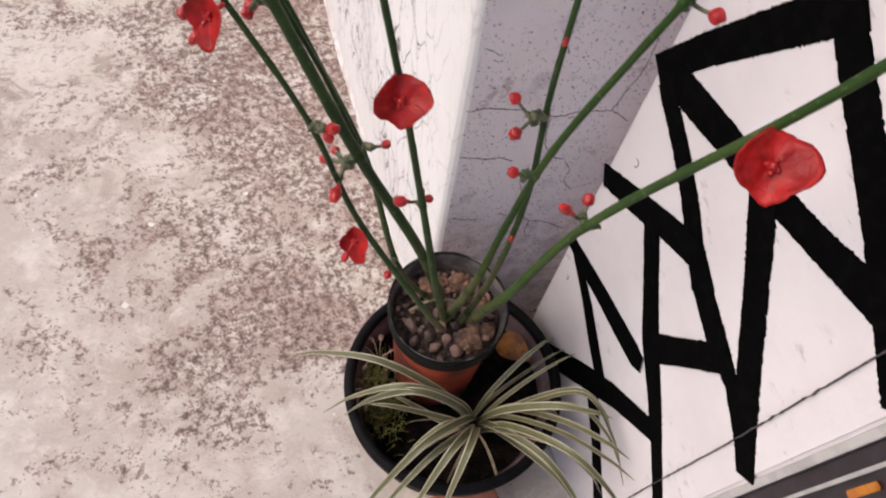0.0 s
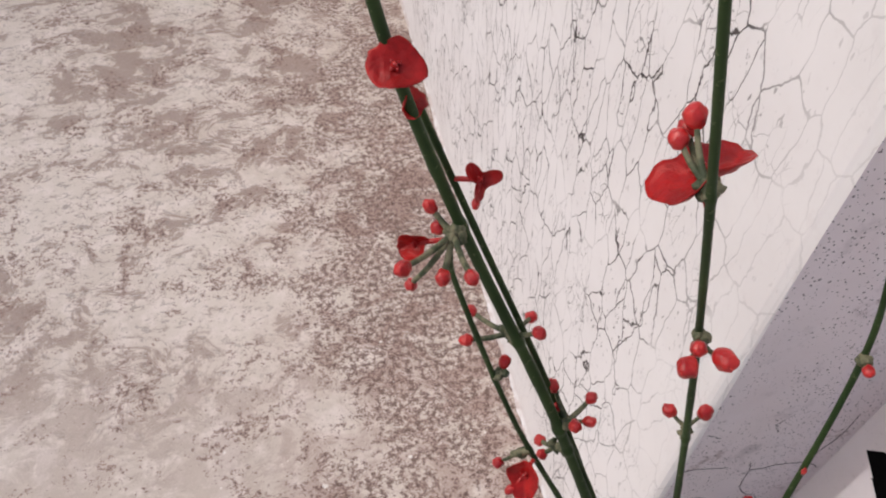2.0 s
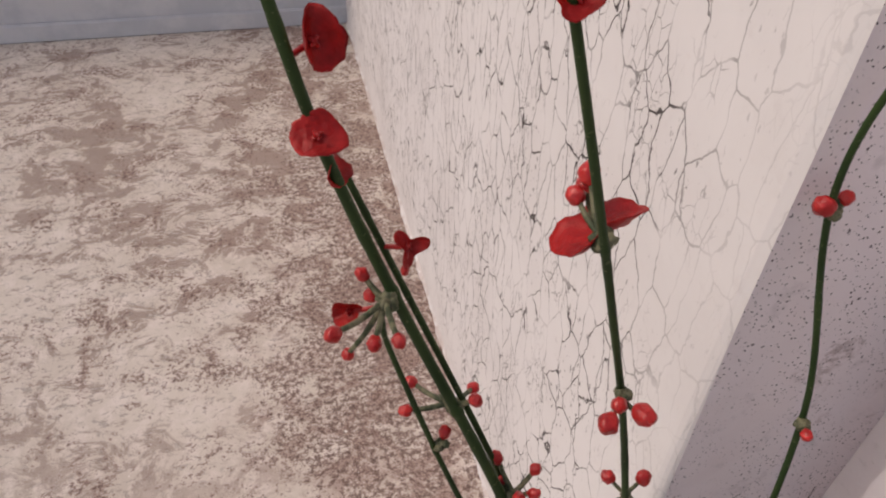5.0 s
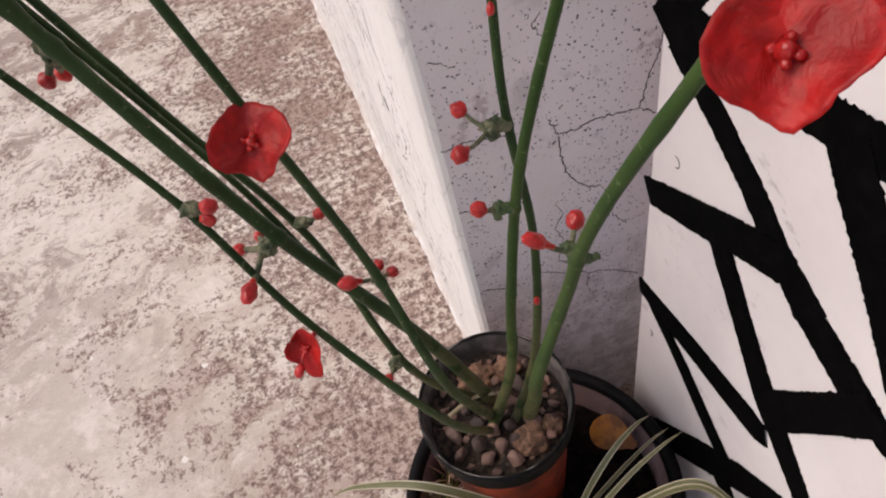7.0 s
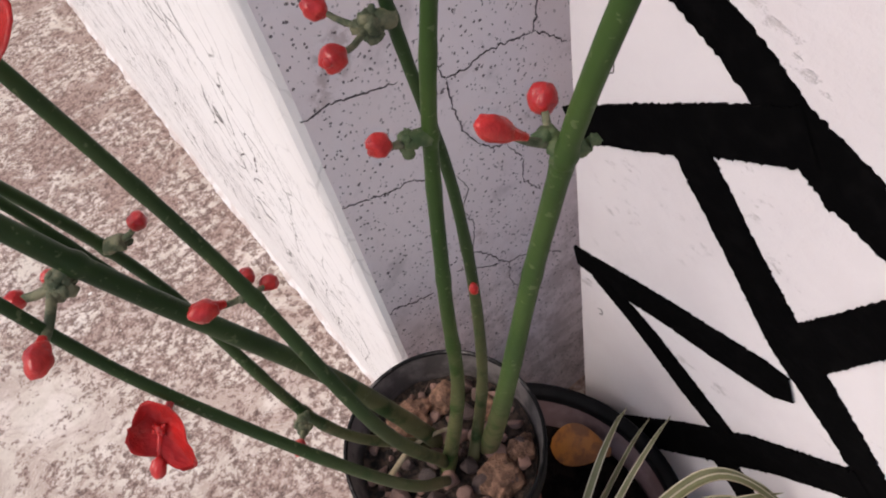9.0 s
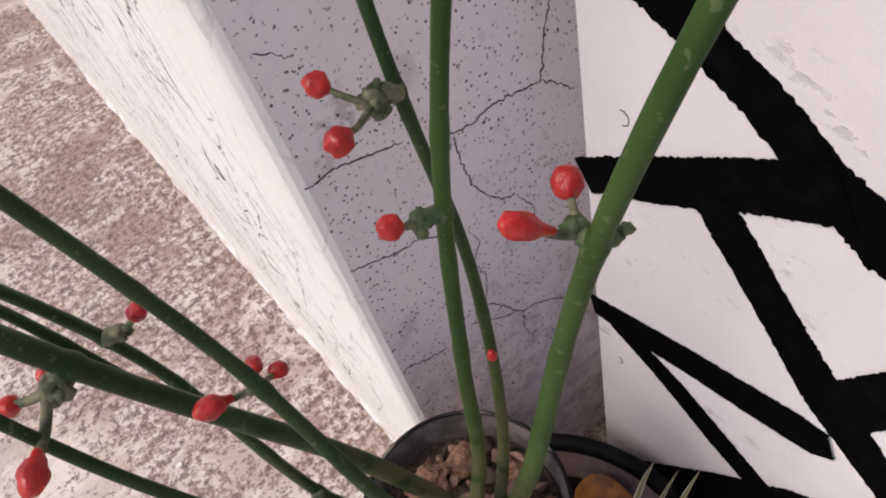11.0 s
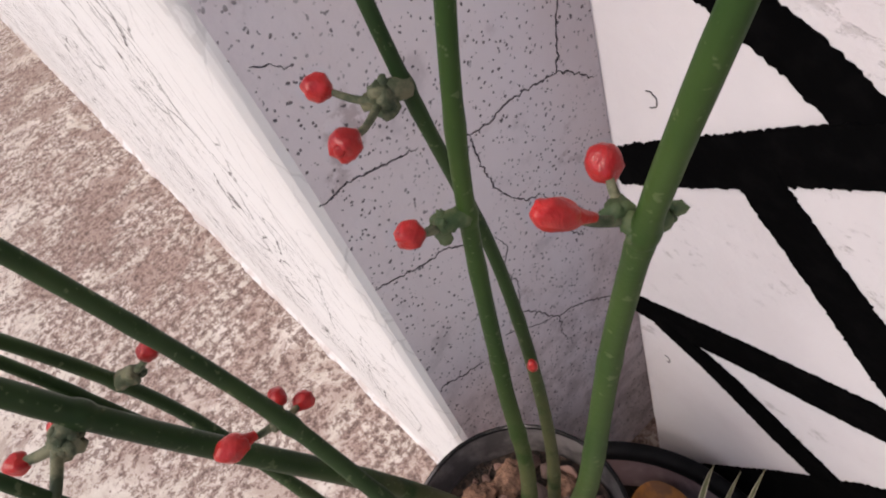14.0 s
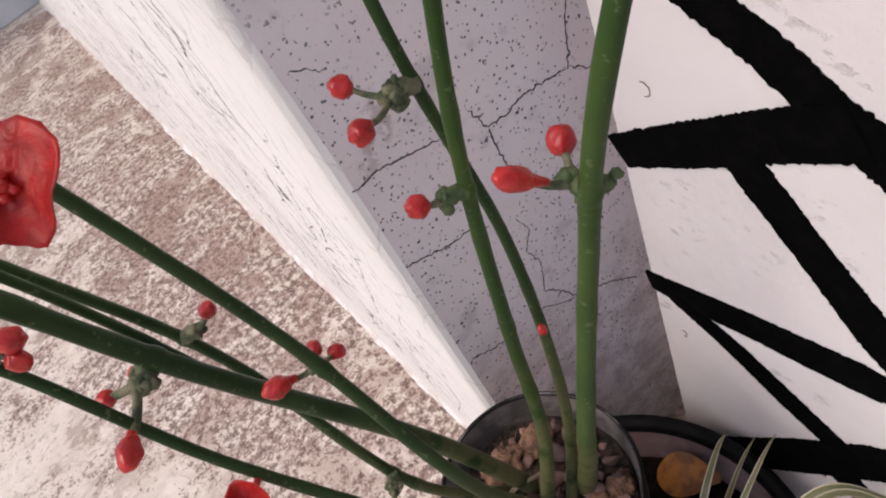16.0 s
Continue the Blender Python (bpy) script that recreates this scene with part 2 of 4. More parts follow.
M_TERRA = mottled("orange_red_pot", (0.36, 0.050, 0.018), (0.10, 0.016, 0.009), 22.0, 0.5, 0.15)
M_SOIL = mottled("dark_potting_soil", (0.003, 0.002, 0.0016), (0.013, 0.008, 0.006), 60.0, 0.95, 1.0, depth=0.006, spec=0.1)
M_GRAVEL = mottled("fine_brown_gravel", (0.010, 0.007, 0.005), (0.085, 0.052, 0.038), 130.0, 0.9, 1.0, depth=0.004)
M_TWIG = mottled("dry_twig", (0.22, 0.17, 0.10), (0.34, 0.28, 0.19), 60.0, 0.85)
M_MOSS = mottled("yellow_green_moss", (0.09, 0.10, 0.022), (0.26, 0.23, 0.06), 70.0, 0.9, 0.6)
M_LEAF = mottled("fallen_yellow_leaf", (0.32, 0.115, 0.012), (0.15, 0.050, 0.010), 40.0, 0.55)
M_BRICK = mottled("red_brick", (0.42, 0.16, 0.10), (0.33, 0.12, 0.08), 40.0, 0.9, 0.5)
M_FAR = mottled("blue_grey_wall_paint", (0.56, 0.58, 0.62), (0.66, 0.67, 0.70), 5.0, 0.8)
M_FLECK = mottled("white_paint_fleck", (0.80, 0.77, 0.73), (0.70, 0.66, 0.62), 60.0, 0.6)
M_METAL = mottled("dull_grey_metal", (0.42, 0.40, 0.40), (0.52, 0.50, 0.49), 30.0, 0.45)
M_DARK = mottled("dark_door_paint", (0.016, 0.011, 0.017), (0.03, 0.02, 0.03), 30.0, 0.35)
M_ORANGE = mottled("orange_inlay", (0.55, 0.20, 0.02), (0.45, 0.15, 0.02), 50.0, 0.5)


# ---- helpers for meshes ----
def mesh_of(name, bm, *mats, smooth=False):
    me = bpy.data.meshes.new(name)
    bmesh.ops.recalc_face_normals(bm, faces=bm.faces)
    if smooth:
        for face in bm.faces:
            face.smooth = True
    bm.to_mesh(me)
    bm.free()
    for m in mats:
        me.materials.append(m)
    return me


def part(name, bm, material, parent, label="", smooth=True):
    ob = new(name, mesh_of(name, bm, material, smooth=smooth))
    ob.parent = parent
    if label:
        ob["label"] = label
    return ob


def thing(name, at, label, category, group="", kind=""):
    ob = new(name)
    ob.empty_display_size = 0.02
    ob.location = at
    return tagged(ob, label, category, group, kind)


def slab(bm, lo, hi, bevel=0.0):
    r = bmesh.ops.create_cube(bm, size=1)
    for v in r["verts"]:
        v.co = Vector([lo[i] + (v.co[i] + 0.5) * (hi[i] - lo[i]) for i in range(3)])
    if bevel:
        bmesh.ops.bevel(bm, geom=list({e for v in r["verts"] for e in v.link_edges}), offset=bevel, segments=2, affect="EDGES")
    return bm


def lathe(profile, seg=64, wobble=0.0):
    """A turned shape from (radius, height) pairs."""
    bm = bmesh.new()
    rings = []
    for r, z in profile:
        if r < 1e-6:
            rings.append([bm.verts.new((0, 0, z))])
        else:
            rings.append([bm.verts.new((r * (1 + wobble * math.sin(3 * a + z * 9)) * math.cos(a), r * math.sin(a), z)) for a in (2 * math.pi * k / seg for k in range(seg))])
    for a, b in zip(rings, rings[1:]):
        for k in range(seg):
            q = [a[k % len(a)], a[(k + 1) % len(a)], b[(k + 1) % len(b)], b[k % len(b)]]
            q = list(dict.fromkeys(q))
            if len(q) > 2:
                bm.faces.new(q)
    return bm


def spline(points, per=10):
    """Points along a smooth curve through the given ones."""
    p = [Vector(q) for q in points]
    p = [2 * p[0] - p[1], *p, 2 * p[-1] - p[-2]]
    out = []
    for a, b, c, d in zip(p, p[1:], p[2:], p[3:]):
        for k in range(per):
            t = k / per
            out.append(0.5 * (2 * b + (c - a) * t + (2 * a - 5 * b + 4 * c - d) * t * t + (3 * b - a - 3 * c + d) * t ** 3))
    return out + [p[-2]]


def tube(bm, path, radii, seg=12, cap=True):
    """A round tube along path with a radius for each point."""
    side = Vector((0.31, 0.95, 0.05))
    rings = []
    for i, c in enumerate(path):
        d = (path[min(i + 1, len(path) - 1)] - path[max(i - 1, 0)]).normalized()
        side = (side - d * side.dot(d)).normalized()
        up = d.cross(side)
        rings.append([bm.verts.new(c + radii[i] * (math.cos(a) * side + math.sin(a) * up)) for a in (2 * math.pi * k / seg for k in range(seg))])
    for a, b in zip(rings, rings[1:]):
        for k in range(seg):
            bm.faces.new((a[k], a[(k + 1) % seg], b[(k + 1) % seg], b[k]))
    if cap:
        bm.faces.new(rings[0][::-1])
        bm.faces.new(rings[-1])
    return bm


def lump(bm, at, size, along=(0, 0, 1), stretch=1.0, rough=0.15, seed=0, sub=2):
    """An uneven rounded lump, stretched along a direction."""
    r = bmesh.ops.create_icosphere(bm, subdivisions=sub, radius=1)
    q = Vector(along).to_track_quat("Z", "Y")
    for v in r["verts"]:
        k = 1 + rough * noise.noise(v.co * 1.7 + Vector((seed * 3.1, seed * 1.7, 0)))
        v.co = Vector(at) + q @ Vector((v.co.x * k * size, v.co.y * k * size, v.co.z * k * size * stretch))
    return bm


# ---- the setting ----
def structure(name, bm, material, label, category, smooth=False):
    return tagged(new(name, mesh_of(name, bm, material, smooth=smooth)), label, category, kind="structure")


bm = bmesh.new()
slab(bm, (-30, -30, -0.2), (30, 30, 0))
ground = structure("ground", bm, M_FLOOR, "worn pinkish concrete yard floor with brown speckled stains", "floor")

# pillar and long white wall in one footprint; the mural wall ends a hand in front of the pillar
WALL_X, MURAL_END, BACK_Y, HIGH = 0.186, -0.078, 3.30, 2.9
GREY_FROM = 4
bm = bmesh.new()
rings = []
# the corner leans out a little and sharpens above chest height
for z, lean in ((0.0, 0.0), (0.80, 0.0), (1.0, 0.4), (1.25, 1.0), (HIGH, 1.0)):
    foot = [(-0.012 - 0.004 * lean, BACK_Y), (-0.012 - 0.004 * lean, 0.016 - 0.003 * lean), (-0.0105 - 0.004 * lean, 0.0085), (-0.006 - 0.007 * lean, 0.003), (-0.012 * lean, 0.0), (0.335, 0.0), (0.335, BACK_Y)]
    rings.append([bm.verts.new((x, y, z)) for x, y in foot])
for low, high in zip(rings, rings[1:]):
    for k in range(7):
        j = (k + 1) % 7
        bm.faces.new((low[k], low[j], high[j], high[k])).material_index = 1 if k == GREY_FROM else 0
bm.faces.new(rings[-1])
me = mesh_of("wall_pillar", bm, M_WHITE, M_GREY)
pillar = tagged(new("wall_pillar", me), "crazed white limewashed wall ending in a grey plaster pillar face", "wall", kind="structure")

bm = bmesh.new()
slab(bm, (WALL_X, -0.507, 0), (0.34, MURAL_END, HIGH), 0.004)
slab(bm, (0.262, MURAL_END + 0.0005, 0), (0.34, -0.0005, HIGH))
mural = structure("wall_mural", bm, M_MURAL, "white painted wall with ragged black mural stripes", "wall")

bm = bmesh.new()
slab(bm, (-6, BACK_Y + 0.002, 0), (0.34, BACK_Y + 0.25, 1.1))
structure("wall_far", bm, M_FAR, "plain blue-grey wall closing the yard far behind", "wall")
bm = bmesh.new()
slab(bm, (-6.2, BACK_Y - 0.02, 0), (-0.012, BACK_Y, 0.09), 0.006)
structure("baseboard", bm, M_FAR, "low blue-grey plinth at the foot of the far wall", "baseboard")
bm = bmesh.new()
slab(bm, (0.245, -6, 0), (0.45, -0.5075, HIGH))
structure("wall_house", bm, M_MURAL, "plain white house wall beside the doorway", "wall")

# uneven mortar along the foot of the white wall
bm = bmesh.new()
rows = []
for k in range(260):
    y = 0.02 + k * 0.0126
    w = 0.006 + 0.013 * max(0, noise.noise((y * 9, 3.3, 0))) + 0.004 * noise.noise((y * 40, 1, 0))
    h = 0.012 + 0.012 * abs(noise.noise((y * 13, 7.7, 0)))
    rows.append([bm.verts.new(c) for c in ((-0.0118, y, h), (-0.0118 - 0.5 * w, y, 0.35 * h), (-0.0118 - w, y, 0.001))])
for a, b in zip(rows, rows[1:]):
    for k in range(2):
        bm.faces.new((a[k], a[k + 1], b[k + 1], b[k]))
structure("trim", bm, M_WHITE, "uneven mortar fillet along the foot of the wall", "trim", smooth=True)


def ribbon(points, widths, normal_at, lift, ragged, step, seed, taper=False):
    """A flat band of paint or a hairline crack laid on a wall, with ragged edges and a little thickness."""
    bm = bmesh.new()
    pts = [Vector(p) for p in points]
    path, wide = [], []
    for (a, wa), (b, wb) in zip(zip(pts, widths), zip(pts[1:], widths[1:])):
        n = max(2, int((b - a).length / step))
        for k in range(n):
            path.append(a.lerp(b, k / n))
            wide.append(wa + (wb - wa) * k / n)
    path.append(pts[-1])
    wide.append(widths[-1])
    left, right = [], []
    for i, c in enumerate(path):
        d = (path[min(i + 1, len(path) - 1)] - path[max(i - 1, 0)]).normalized()
        nrm = Vector(normal_at(c))
        s = nrm.cross(d).normalized()
        w = wide[i] / 2
        if taper:
            w *= 0.35 + 0.65 * min(1, min(i, len(path) - 1 - i) / 3) + 0.5 * noise.noise((i * 0.6, seed, 2))
            c = c + s * ragged * 4 * noise.noise((i * 0.5, seed, 9))
        jl, jr = (ragged * (noise.noise((i * 0.83, seed * 5.1, q)) + 0.8 * noise.noise((i * 2.3, seed, q))) for q in (0.0, 4.0))
        left.append((bm.verts.new(c + s * (w + jl) + nrm * lift), bm.verts.new(c + s * (w + jl) - nrm * 0.0005)))
        right.append((bm.verts.new(c - s * (w + jr) + nrm * lift), bm.verts.new(c - s * (w + jr) - nrm * 0.0005)))
    for i in range(len(path) - 1):
        bm.faces.new((left[i][0], left[i + 1][0], right[i + 1][0], right[i][0]))
        bm.faces.new((left[i][1], left[i + 1][1], left[i + 1][0], left[i][0]))
        bm.faces.new((right[i][0], right[i + 1][0], right[i + 1][1], right[i][1]))
    return bm


for i, (y, z, r) in enumerate(((-0.120, 0.756, 0.0052), (-0.110, 0.413, 0.0040))):
    arc = [(WALL_X, y + r * math.cos(a), z + 1.3 * r * math.sin(a)) for a in (0.9 + 0.5 * k for k in range(9))]
    part("scratch", ribbon(arc, [0.0008] * 9, lambda c: (-1, 0, 0), 0.0005, 0.0003, 0.002, 51 + i, True), M_CRACK, mural, smooth=False)


def stripe(layer, *stations):
    """One brush stroke on the mural wall: along the wall, height and width at each station."""
    bm = ribbon([(WALL_X, y, z) for y, z, w in stations], [w for y, z, w in stations], lambda c: (-1, 0, 0), 0.0004 + 0.00025 * layer, 0.0021, 0.0022, layer + 1)
    part("painted_stripe", bm, M_BLACK, mural, smooth=False)


stripe(0, (MURAL_END, 0.881, 0.034), (-0.126, 0.961, 0.035), (-0.177, 1.037, 0.038), (-0.245, 1.135, 0.041))
stripe(1, (-0.213, 1.129, 0.034), (-0.280, 1.090, 0.037), (-0.333, 1.059, 0.037), (-0.387, 1.028, 0.038), (-0.439, 0.995, 0.039), (-0.507, 0.951, 0.042))
stripe(2, (-0.098, 0.896, 0.040), (-0.134, 0.907, 0.045), (-0.212, 0.927, 0.041), (-0.290, 0.946, 0.036), (-0.366, 0.969, 0.036), (-0.442, 0.997, 0.043), (-0.507, 1.020, 0.045))
stripe(3, (-0.098, 0.884, 0.032), (-0.166, 0.854, 0.033), (-0.215, 0.827, 0.034), (-0.260, 0.795, 0.035), (-0.308, 0.768, 0.046))
stripe(4, (-0.298, 0.772, 0.040), (-0.361, 0.750, 0.042), (-0.413, 0.738, 0.026), (-0.475, 0.700, 0.024))
stripe(5, (-0.280, 0.940, 0.041), (-0.347, 0.859, 0.037), (-0.397, 0.797, 0.037), (-0.447, 0.736, 0.039), (-0.502, 0.680, 0.030))
stripe(6, (MURAL_END, 0.672, 0.033), (-0.128, 0.702, 0.038), (-0.172, 0.729, 0.041), (-0.216, 0.758, 0.040), (-0.274, 0.791, 0.042))
stripe(7, (-0.190, 0.736, 0.035), (-0.253, 0.660, 0.035), (-0.305, 0.598, 0.041), (-0.365, 0.545, 0.034), (-0.422, 0.488, 0.027), (-0.507, 0.399, 0.025))
stripe(8, (-0.312, 0.600, 0.042), (-0.350, 0.679, 0.036), (-0.388, 0.757, 0.036))
stripe(9, (MURAL_END, 0.487, 0.026), (-0.140, 0.500, 0.036), (-0.195, 0.515, 0.038), (-0.252, 0.527, 0.041), (-0.300, 0.539, 0.041), (-0.320, 0.547, 0.026))
stripe(10, (-0.105, 0.482, 0.016), (-0.150, 0.466, 0.025), (-0.179, 0.452, 0.030), (-0.232, 0.418, 0.033), (-0.295, 0.382, 0.030))
stripe(11, (-0.146, 0.163, 0.047), (-0.205, 0.250, 0.047), (-0.262, 0.334, 0.047), (-0.321, 0.415, 0.042), (-0.398, 0.498, 0.034))
stripe(12, (-0.277, 0.349, 0.040), (-0.365, 0.261, 0.029), (-0.434, 0.181, 0.029), (-0.507, 0.097, 0.029))
part("crack", ribbon([(WALL_X, -0.461, 0.05), (WALL_X, -0.460, 0.44), (WALL_X, -0.462, 0.68), (WALL_X, -0.460, 0.96), (WALL_X, -0.461, 1.6)], [0.0011] * 5, lambda c: (-1, 0, 0), 0.0045, 0.0004, 0.006, 31, True), M_CRACK, mural, smooth=False)


CRACKS = [  # (x, z) on the pillar's face
    [(-0.002, 0.757), (0.003, 0.755), (0.023, 0.758), (0.047, 0.750), (0.080, 0.740)],
    [(0.000, 0.656), (0.023, 0.648), (0.045, 0.639), (0.066, 0.637), (0.085, 0.622)],
    [(0.003, 0.484), (0.009, 0.487), (0.028, 0.476), (0.054, 0.468)],
    [(0.111, 0.747), (0.123, 0.716), (0.147, 0.712), (0.159, 0.717), (0.181, 0.714), (0.216, 0.706)],
    [(0.216, 0.706), (0.221, 0.721), (0.226, 0.750), (0.235, 0.771), (0.239, 0.800), (0.236, 0.85)],
    [(0.216, 0.706), (0.226, 0.700), (0.254, 0.672)],
    [(0.123, 0.716), (0.123, 0.700), (0.125, 0.678), (0.129, 0.653), (0.139, 0.631), (0.155, 0.611), (0.171, 0.603)],
    [(0.111, 0.487), (0.129, 0.465), (0.143, 0.438), (0.153, 0.426), (0.167, 0.423), (0.191, 0.408), (0.23, 0.372)],
    [(0.086, 0.476), (0.106, 0.461), (0.130, 0.441), (0.146, 0.434)],
    [(0.114, 0.876), (0.105, 0.864), (0.112, 0.851), (0.119, 0.839)],
    [(0.112, 0.607), (0.122, 0.580), (0.110, 0.557), (0.120, 0.527), (0.111, 0.487)],
    [(0.006, 0.868), (0.019, 0.860), (0.028, 0.852)],
    [(0.171, 0.603), (0.190, 0.570), (0.186, 0.540), (0.205, 0.510)],
    [(0.153, 0.426), (0.150, 0.395), (0.158, 0.370)],
]
for i, line in enumerate(CRACKS):
    w = 0.0007 if i > 7 else 0.0011
    part("crack", ribbon([(x, 0.0, z) for x, z in line], [w] * len(line), lambda c: (0, -1, 0), 0.0006, 0.0008, 0.0024, i + 11, True), M_CRACK, pillar, smooth=False)

# paint flecks trodden into the floor
bm = bmesh.new()
spots = [(-0.533, 0.399, 8), (-0.772, 0.529, 6), (-1.082, 0.400, 9), (-0.317, 0.436, 7), (-0.343, 0.787, 5), (-0.605, 0.21, 9), (-0.118, 0.467, 4)]
rng = random.Random(5)
spots += [(rng.uniform(-1.3, -0.05), rng.uniform(-0.2, 1.8), rng.uniform(1.0, 3.2)) for _ in range(120)]
for x, y, r in spots:
    ring = [bm.verts.new((x + 0.001 * r * rng.uniform(0.55, 1.1) * math.cos(a), y + 0.001 * r * rng.uniform(0.55, 1.1) * math.sin(a), 0.0012)) for a in (k * math.pi / 4 for k in range(8))]
    top = bm.verts.new((x, y, 0.0024))
    for k in range(8):
        bm.faces.new((ring[k], ring[(k + 1) % 8], top))
tagged(new("paint_flecks", mesh_of("paint_flecks", bm, M_FLECK)), "small white paint flecks scattered on the concrete", "paint flecks", kind="stuff")

# doorway past the end of the mural wall
door = thing("door_1", (0.26, -0.53, 0), "dark painted metal door with pale trims and orange inlay", "door", kind="structure")
for name, lo, hi, m, label in (
    ("door_frame", (-0.074, 0.0135, 0), (0.06, 0.0225, 2.1), M_METAL, "dull grey metal corner strip"),
    ("panel", (-0.062, -0.82, 0.01), (-0.03, 0.012, 2.08), M_DARK, "dark plum painted panel"),
    ("moulding", (-0.072, -0.008, 0.02), (-0.0625, -0.004, 2.06), M_METAL, "thin pale metal moulding"),
    ("moulding", (-0.072, -0.036, 0.02), (-0.0625, -0.033, 2.06), M_METAL, "thin pale metal moulding"),
    ("inlay", (-0.067, -0.024, 0.825), (-0.0625, -0.016, 0.87), M_ORANGE, "orange inlay"),
    ("inlay", (-0.067, -0.030, 0.56), (-0.0625, -0.008, 0.66), M_FLECK, "white flowery inlay"),
):
    part(name, slab(bmesh.new(), lo, hi, 0.0012), m, door, label, smooth=False)


# ---- pots ----
BIG, SMALL = Vector((-0.020, -0.196, 0)), Vector((-0.0403, -0.1475, 0))
BIG_R, BIG_H, SMALL_R, SMALL_H = 0.190, 0.272, 0.0914, 0.495
big_pot = thing("flower_pot", BIG, "large round black plastic pot with a thick rolled rim", "flower pot")
part("wall", lathe([(0.0, 0.004), (0.135, 0.004), (0.140, 0.0), (0.146, 0.006), (BIG_R - 0.012, BIG_H - 0.035), (BIG_R - 0.010, BIG_H - 0.033)], 72), M_PLASTIC, big_pot)
part("rim", lathe([(BIG_R - 0.012, BIG_H - 0.036), (BIG_R - 0.002, BIG_H - 0.032), (BIG_R, BIG_H - 0.008), (BIG_R - 0.003, BIG_H - 0.001), (BIG_R - 0.009, BIG_H + 0.001), (BIG_R - 0.016, BIG_H - 0.001), (BIG_R - 0.0185, BIG_H - 0.005), (BIG_R - 0.019, BIG_H - 0.016)], 72), M_PLASTIC, big_pot, "glossy black rolled rim")
part("inner_side", lathe([(BIG_R - 0.0185, BIG_H - 0.014), (BIG_R - 0.024, BIG_H - 0.05), (0.139, 0.02)], 72), M_INNER, big_pot, "dusty mauve inner side")

bm = lathe([(0.161 * k / 10, 0.205) for k in range(0, 11)], 48)
for v in bm.verts:
    v.co.z += 0.010 * noise.noise(v.co * 30) + 0.006 * noise.noise(v.co * 80)
soil = tagged(new("potting_soil", mesh_of("potting_soil", bm, M_SOIL, smooth=True)), "dark moist potting soil filling the large pot", "soil", kind="stuff")
soil.location = BIG

small_pot = thing("flower_pot", SMALL + Vector((0, 0, 0.215)), "small orange-red pot with a black rim standing in the larger pot", "flower pot")
h = SMALL_H - 0.215
part("wall", lathe([(0.0, 0.003), (0.066, 0.0), (0.070, 0.004), (SMALL_R - 0.009, h - 0.040)], 64), M_TERRA, small_pot)
part("rim", lathe([(SMALL_R - 0.009, h - 0.043), (SMALL_R - 0.002, h - 0.040), (SMALL_R, h - 0.004), (SMALL_R - 0.0008, h), (SMALL_R - 0.0026, h), (SMALL_R - 0.0036, h - 0.004)], 64, 0.006), M_PLASTIC, small_pot, "thin black plastic rim")
# thin lip whose pale colour carries the rim's edge highlight as well as scuffs
part("lip", lathe([(SMALL_R - 0.0022, h - 0.0004), (SMALL_R - 0.0018, h + 0.0007), (SMALL_R - 0.0030, h + 0.0007), (SMALL_R - 0.0036, h - 0.0006)], 64, 0.006), mottled("scuffed_highlight_plastic", (0.012, 0.011, 0.011), (0.20, 0.18, 0.175), 26.0, 0.6, lo=0.46, hi=0.66, spec=0.2), small_pot, "scuffed lip with its pale edge highlight painted in")
part("inner_side", lathe([(SMALL_R - 0.0034, h - 0.003), (SMALL_R - 0.008, h - 0.03), (SMALL_R - 0.014, h - 0.09)], 64), mottled("dusty_grey_plastic", (0.08, 0.07, 0.068), (0.19, 0.165, 0.16), 30.0, 0.7, spec=0.2), small_pot, "dusty grey inner side")

GRAVEL_Z = SMALL_H - 0.036
bm = lathe([(0.081 * k / 12, 0.0) for k in range(0, 13)], 48)
for v in bm.verts:
    v.co.z += 0.006 * noise.noise(v.co * 45) + 0.004 * noise.noise(v.co * 120)
gravel = tagged(new("gravel_bed", mesh_of("gravel_bed", bm, M_GRAVEL, smooth=True)), "fine brown gravel bed in the small pot", "gravel", kind="stuff")
gravel.location = SMALL + Vector((0, 0, GRAVEL_Z))


def stone_mesh(seed):
    bm = bmesh.new()
    r = random.Random(seed + 300)
    for k in range(15):
        d = Vector((r.gauss(0, 1), r.gauss(0, 1), r.gauss(0, 1))).normalized() * r.uniform(0.85, 1.2)
        bm.verts.new((d.x * 1.05, d.y * 0.85, d.z * 0.75))
    bmesh.ops.convex_hull(bm, input=bm.verts)
    bmesh.ops.delete(bm, geom=[v for v in bm.verts if not v.link_faces], context="VERTS")
    bmesh.ops.bevel(bm, geom=bm.edges[:], offset=0.09, segments=1, affect="EDGES")
    return mesh_of("pebble", bm, M_STONE)


STONES = [stone_mesh(s) for s in range(7)]


def pebble(at, size, k, turn):
    ob = new("pebble", STONES[k % 7])
    ob.location, ob.scale, ob.rotation_euler = at, (size,) * 3, turn
    return tagged(ob, "rough brownish pink pebble lying on the gravel", "pebble", "pebbles in the small pot")


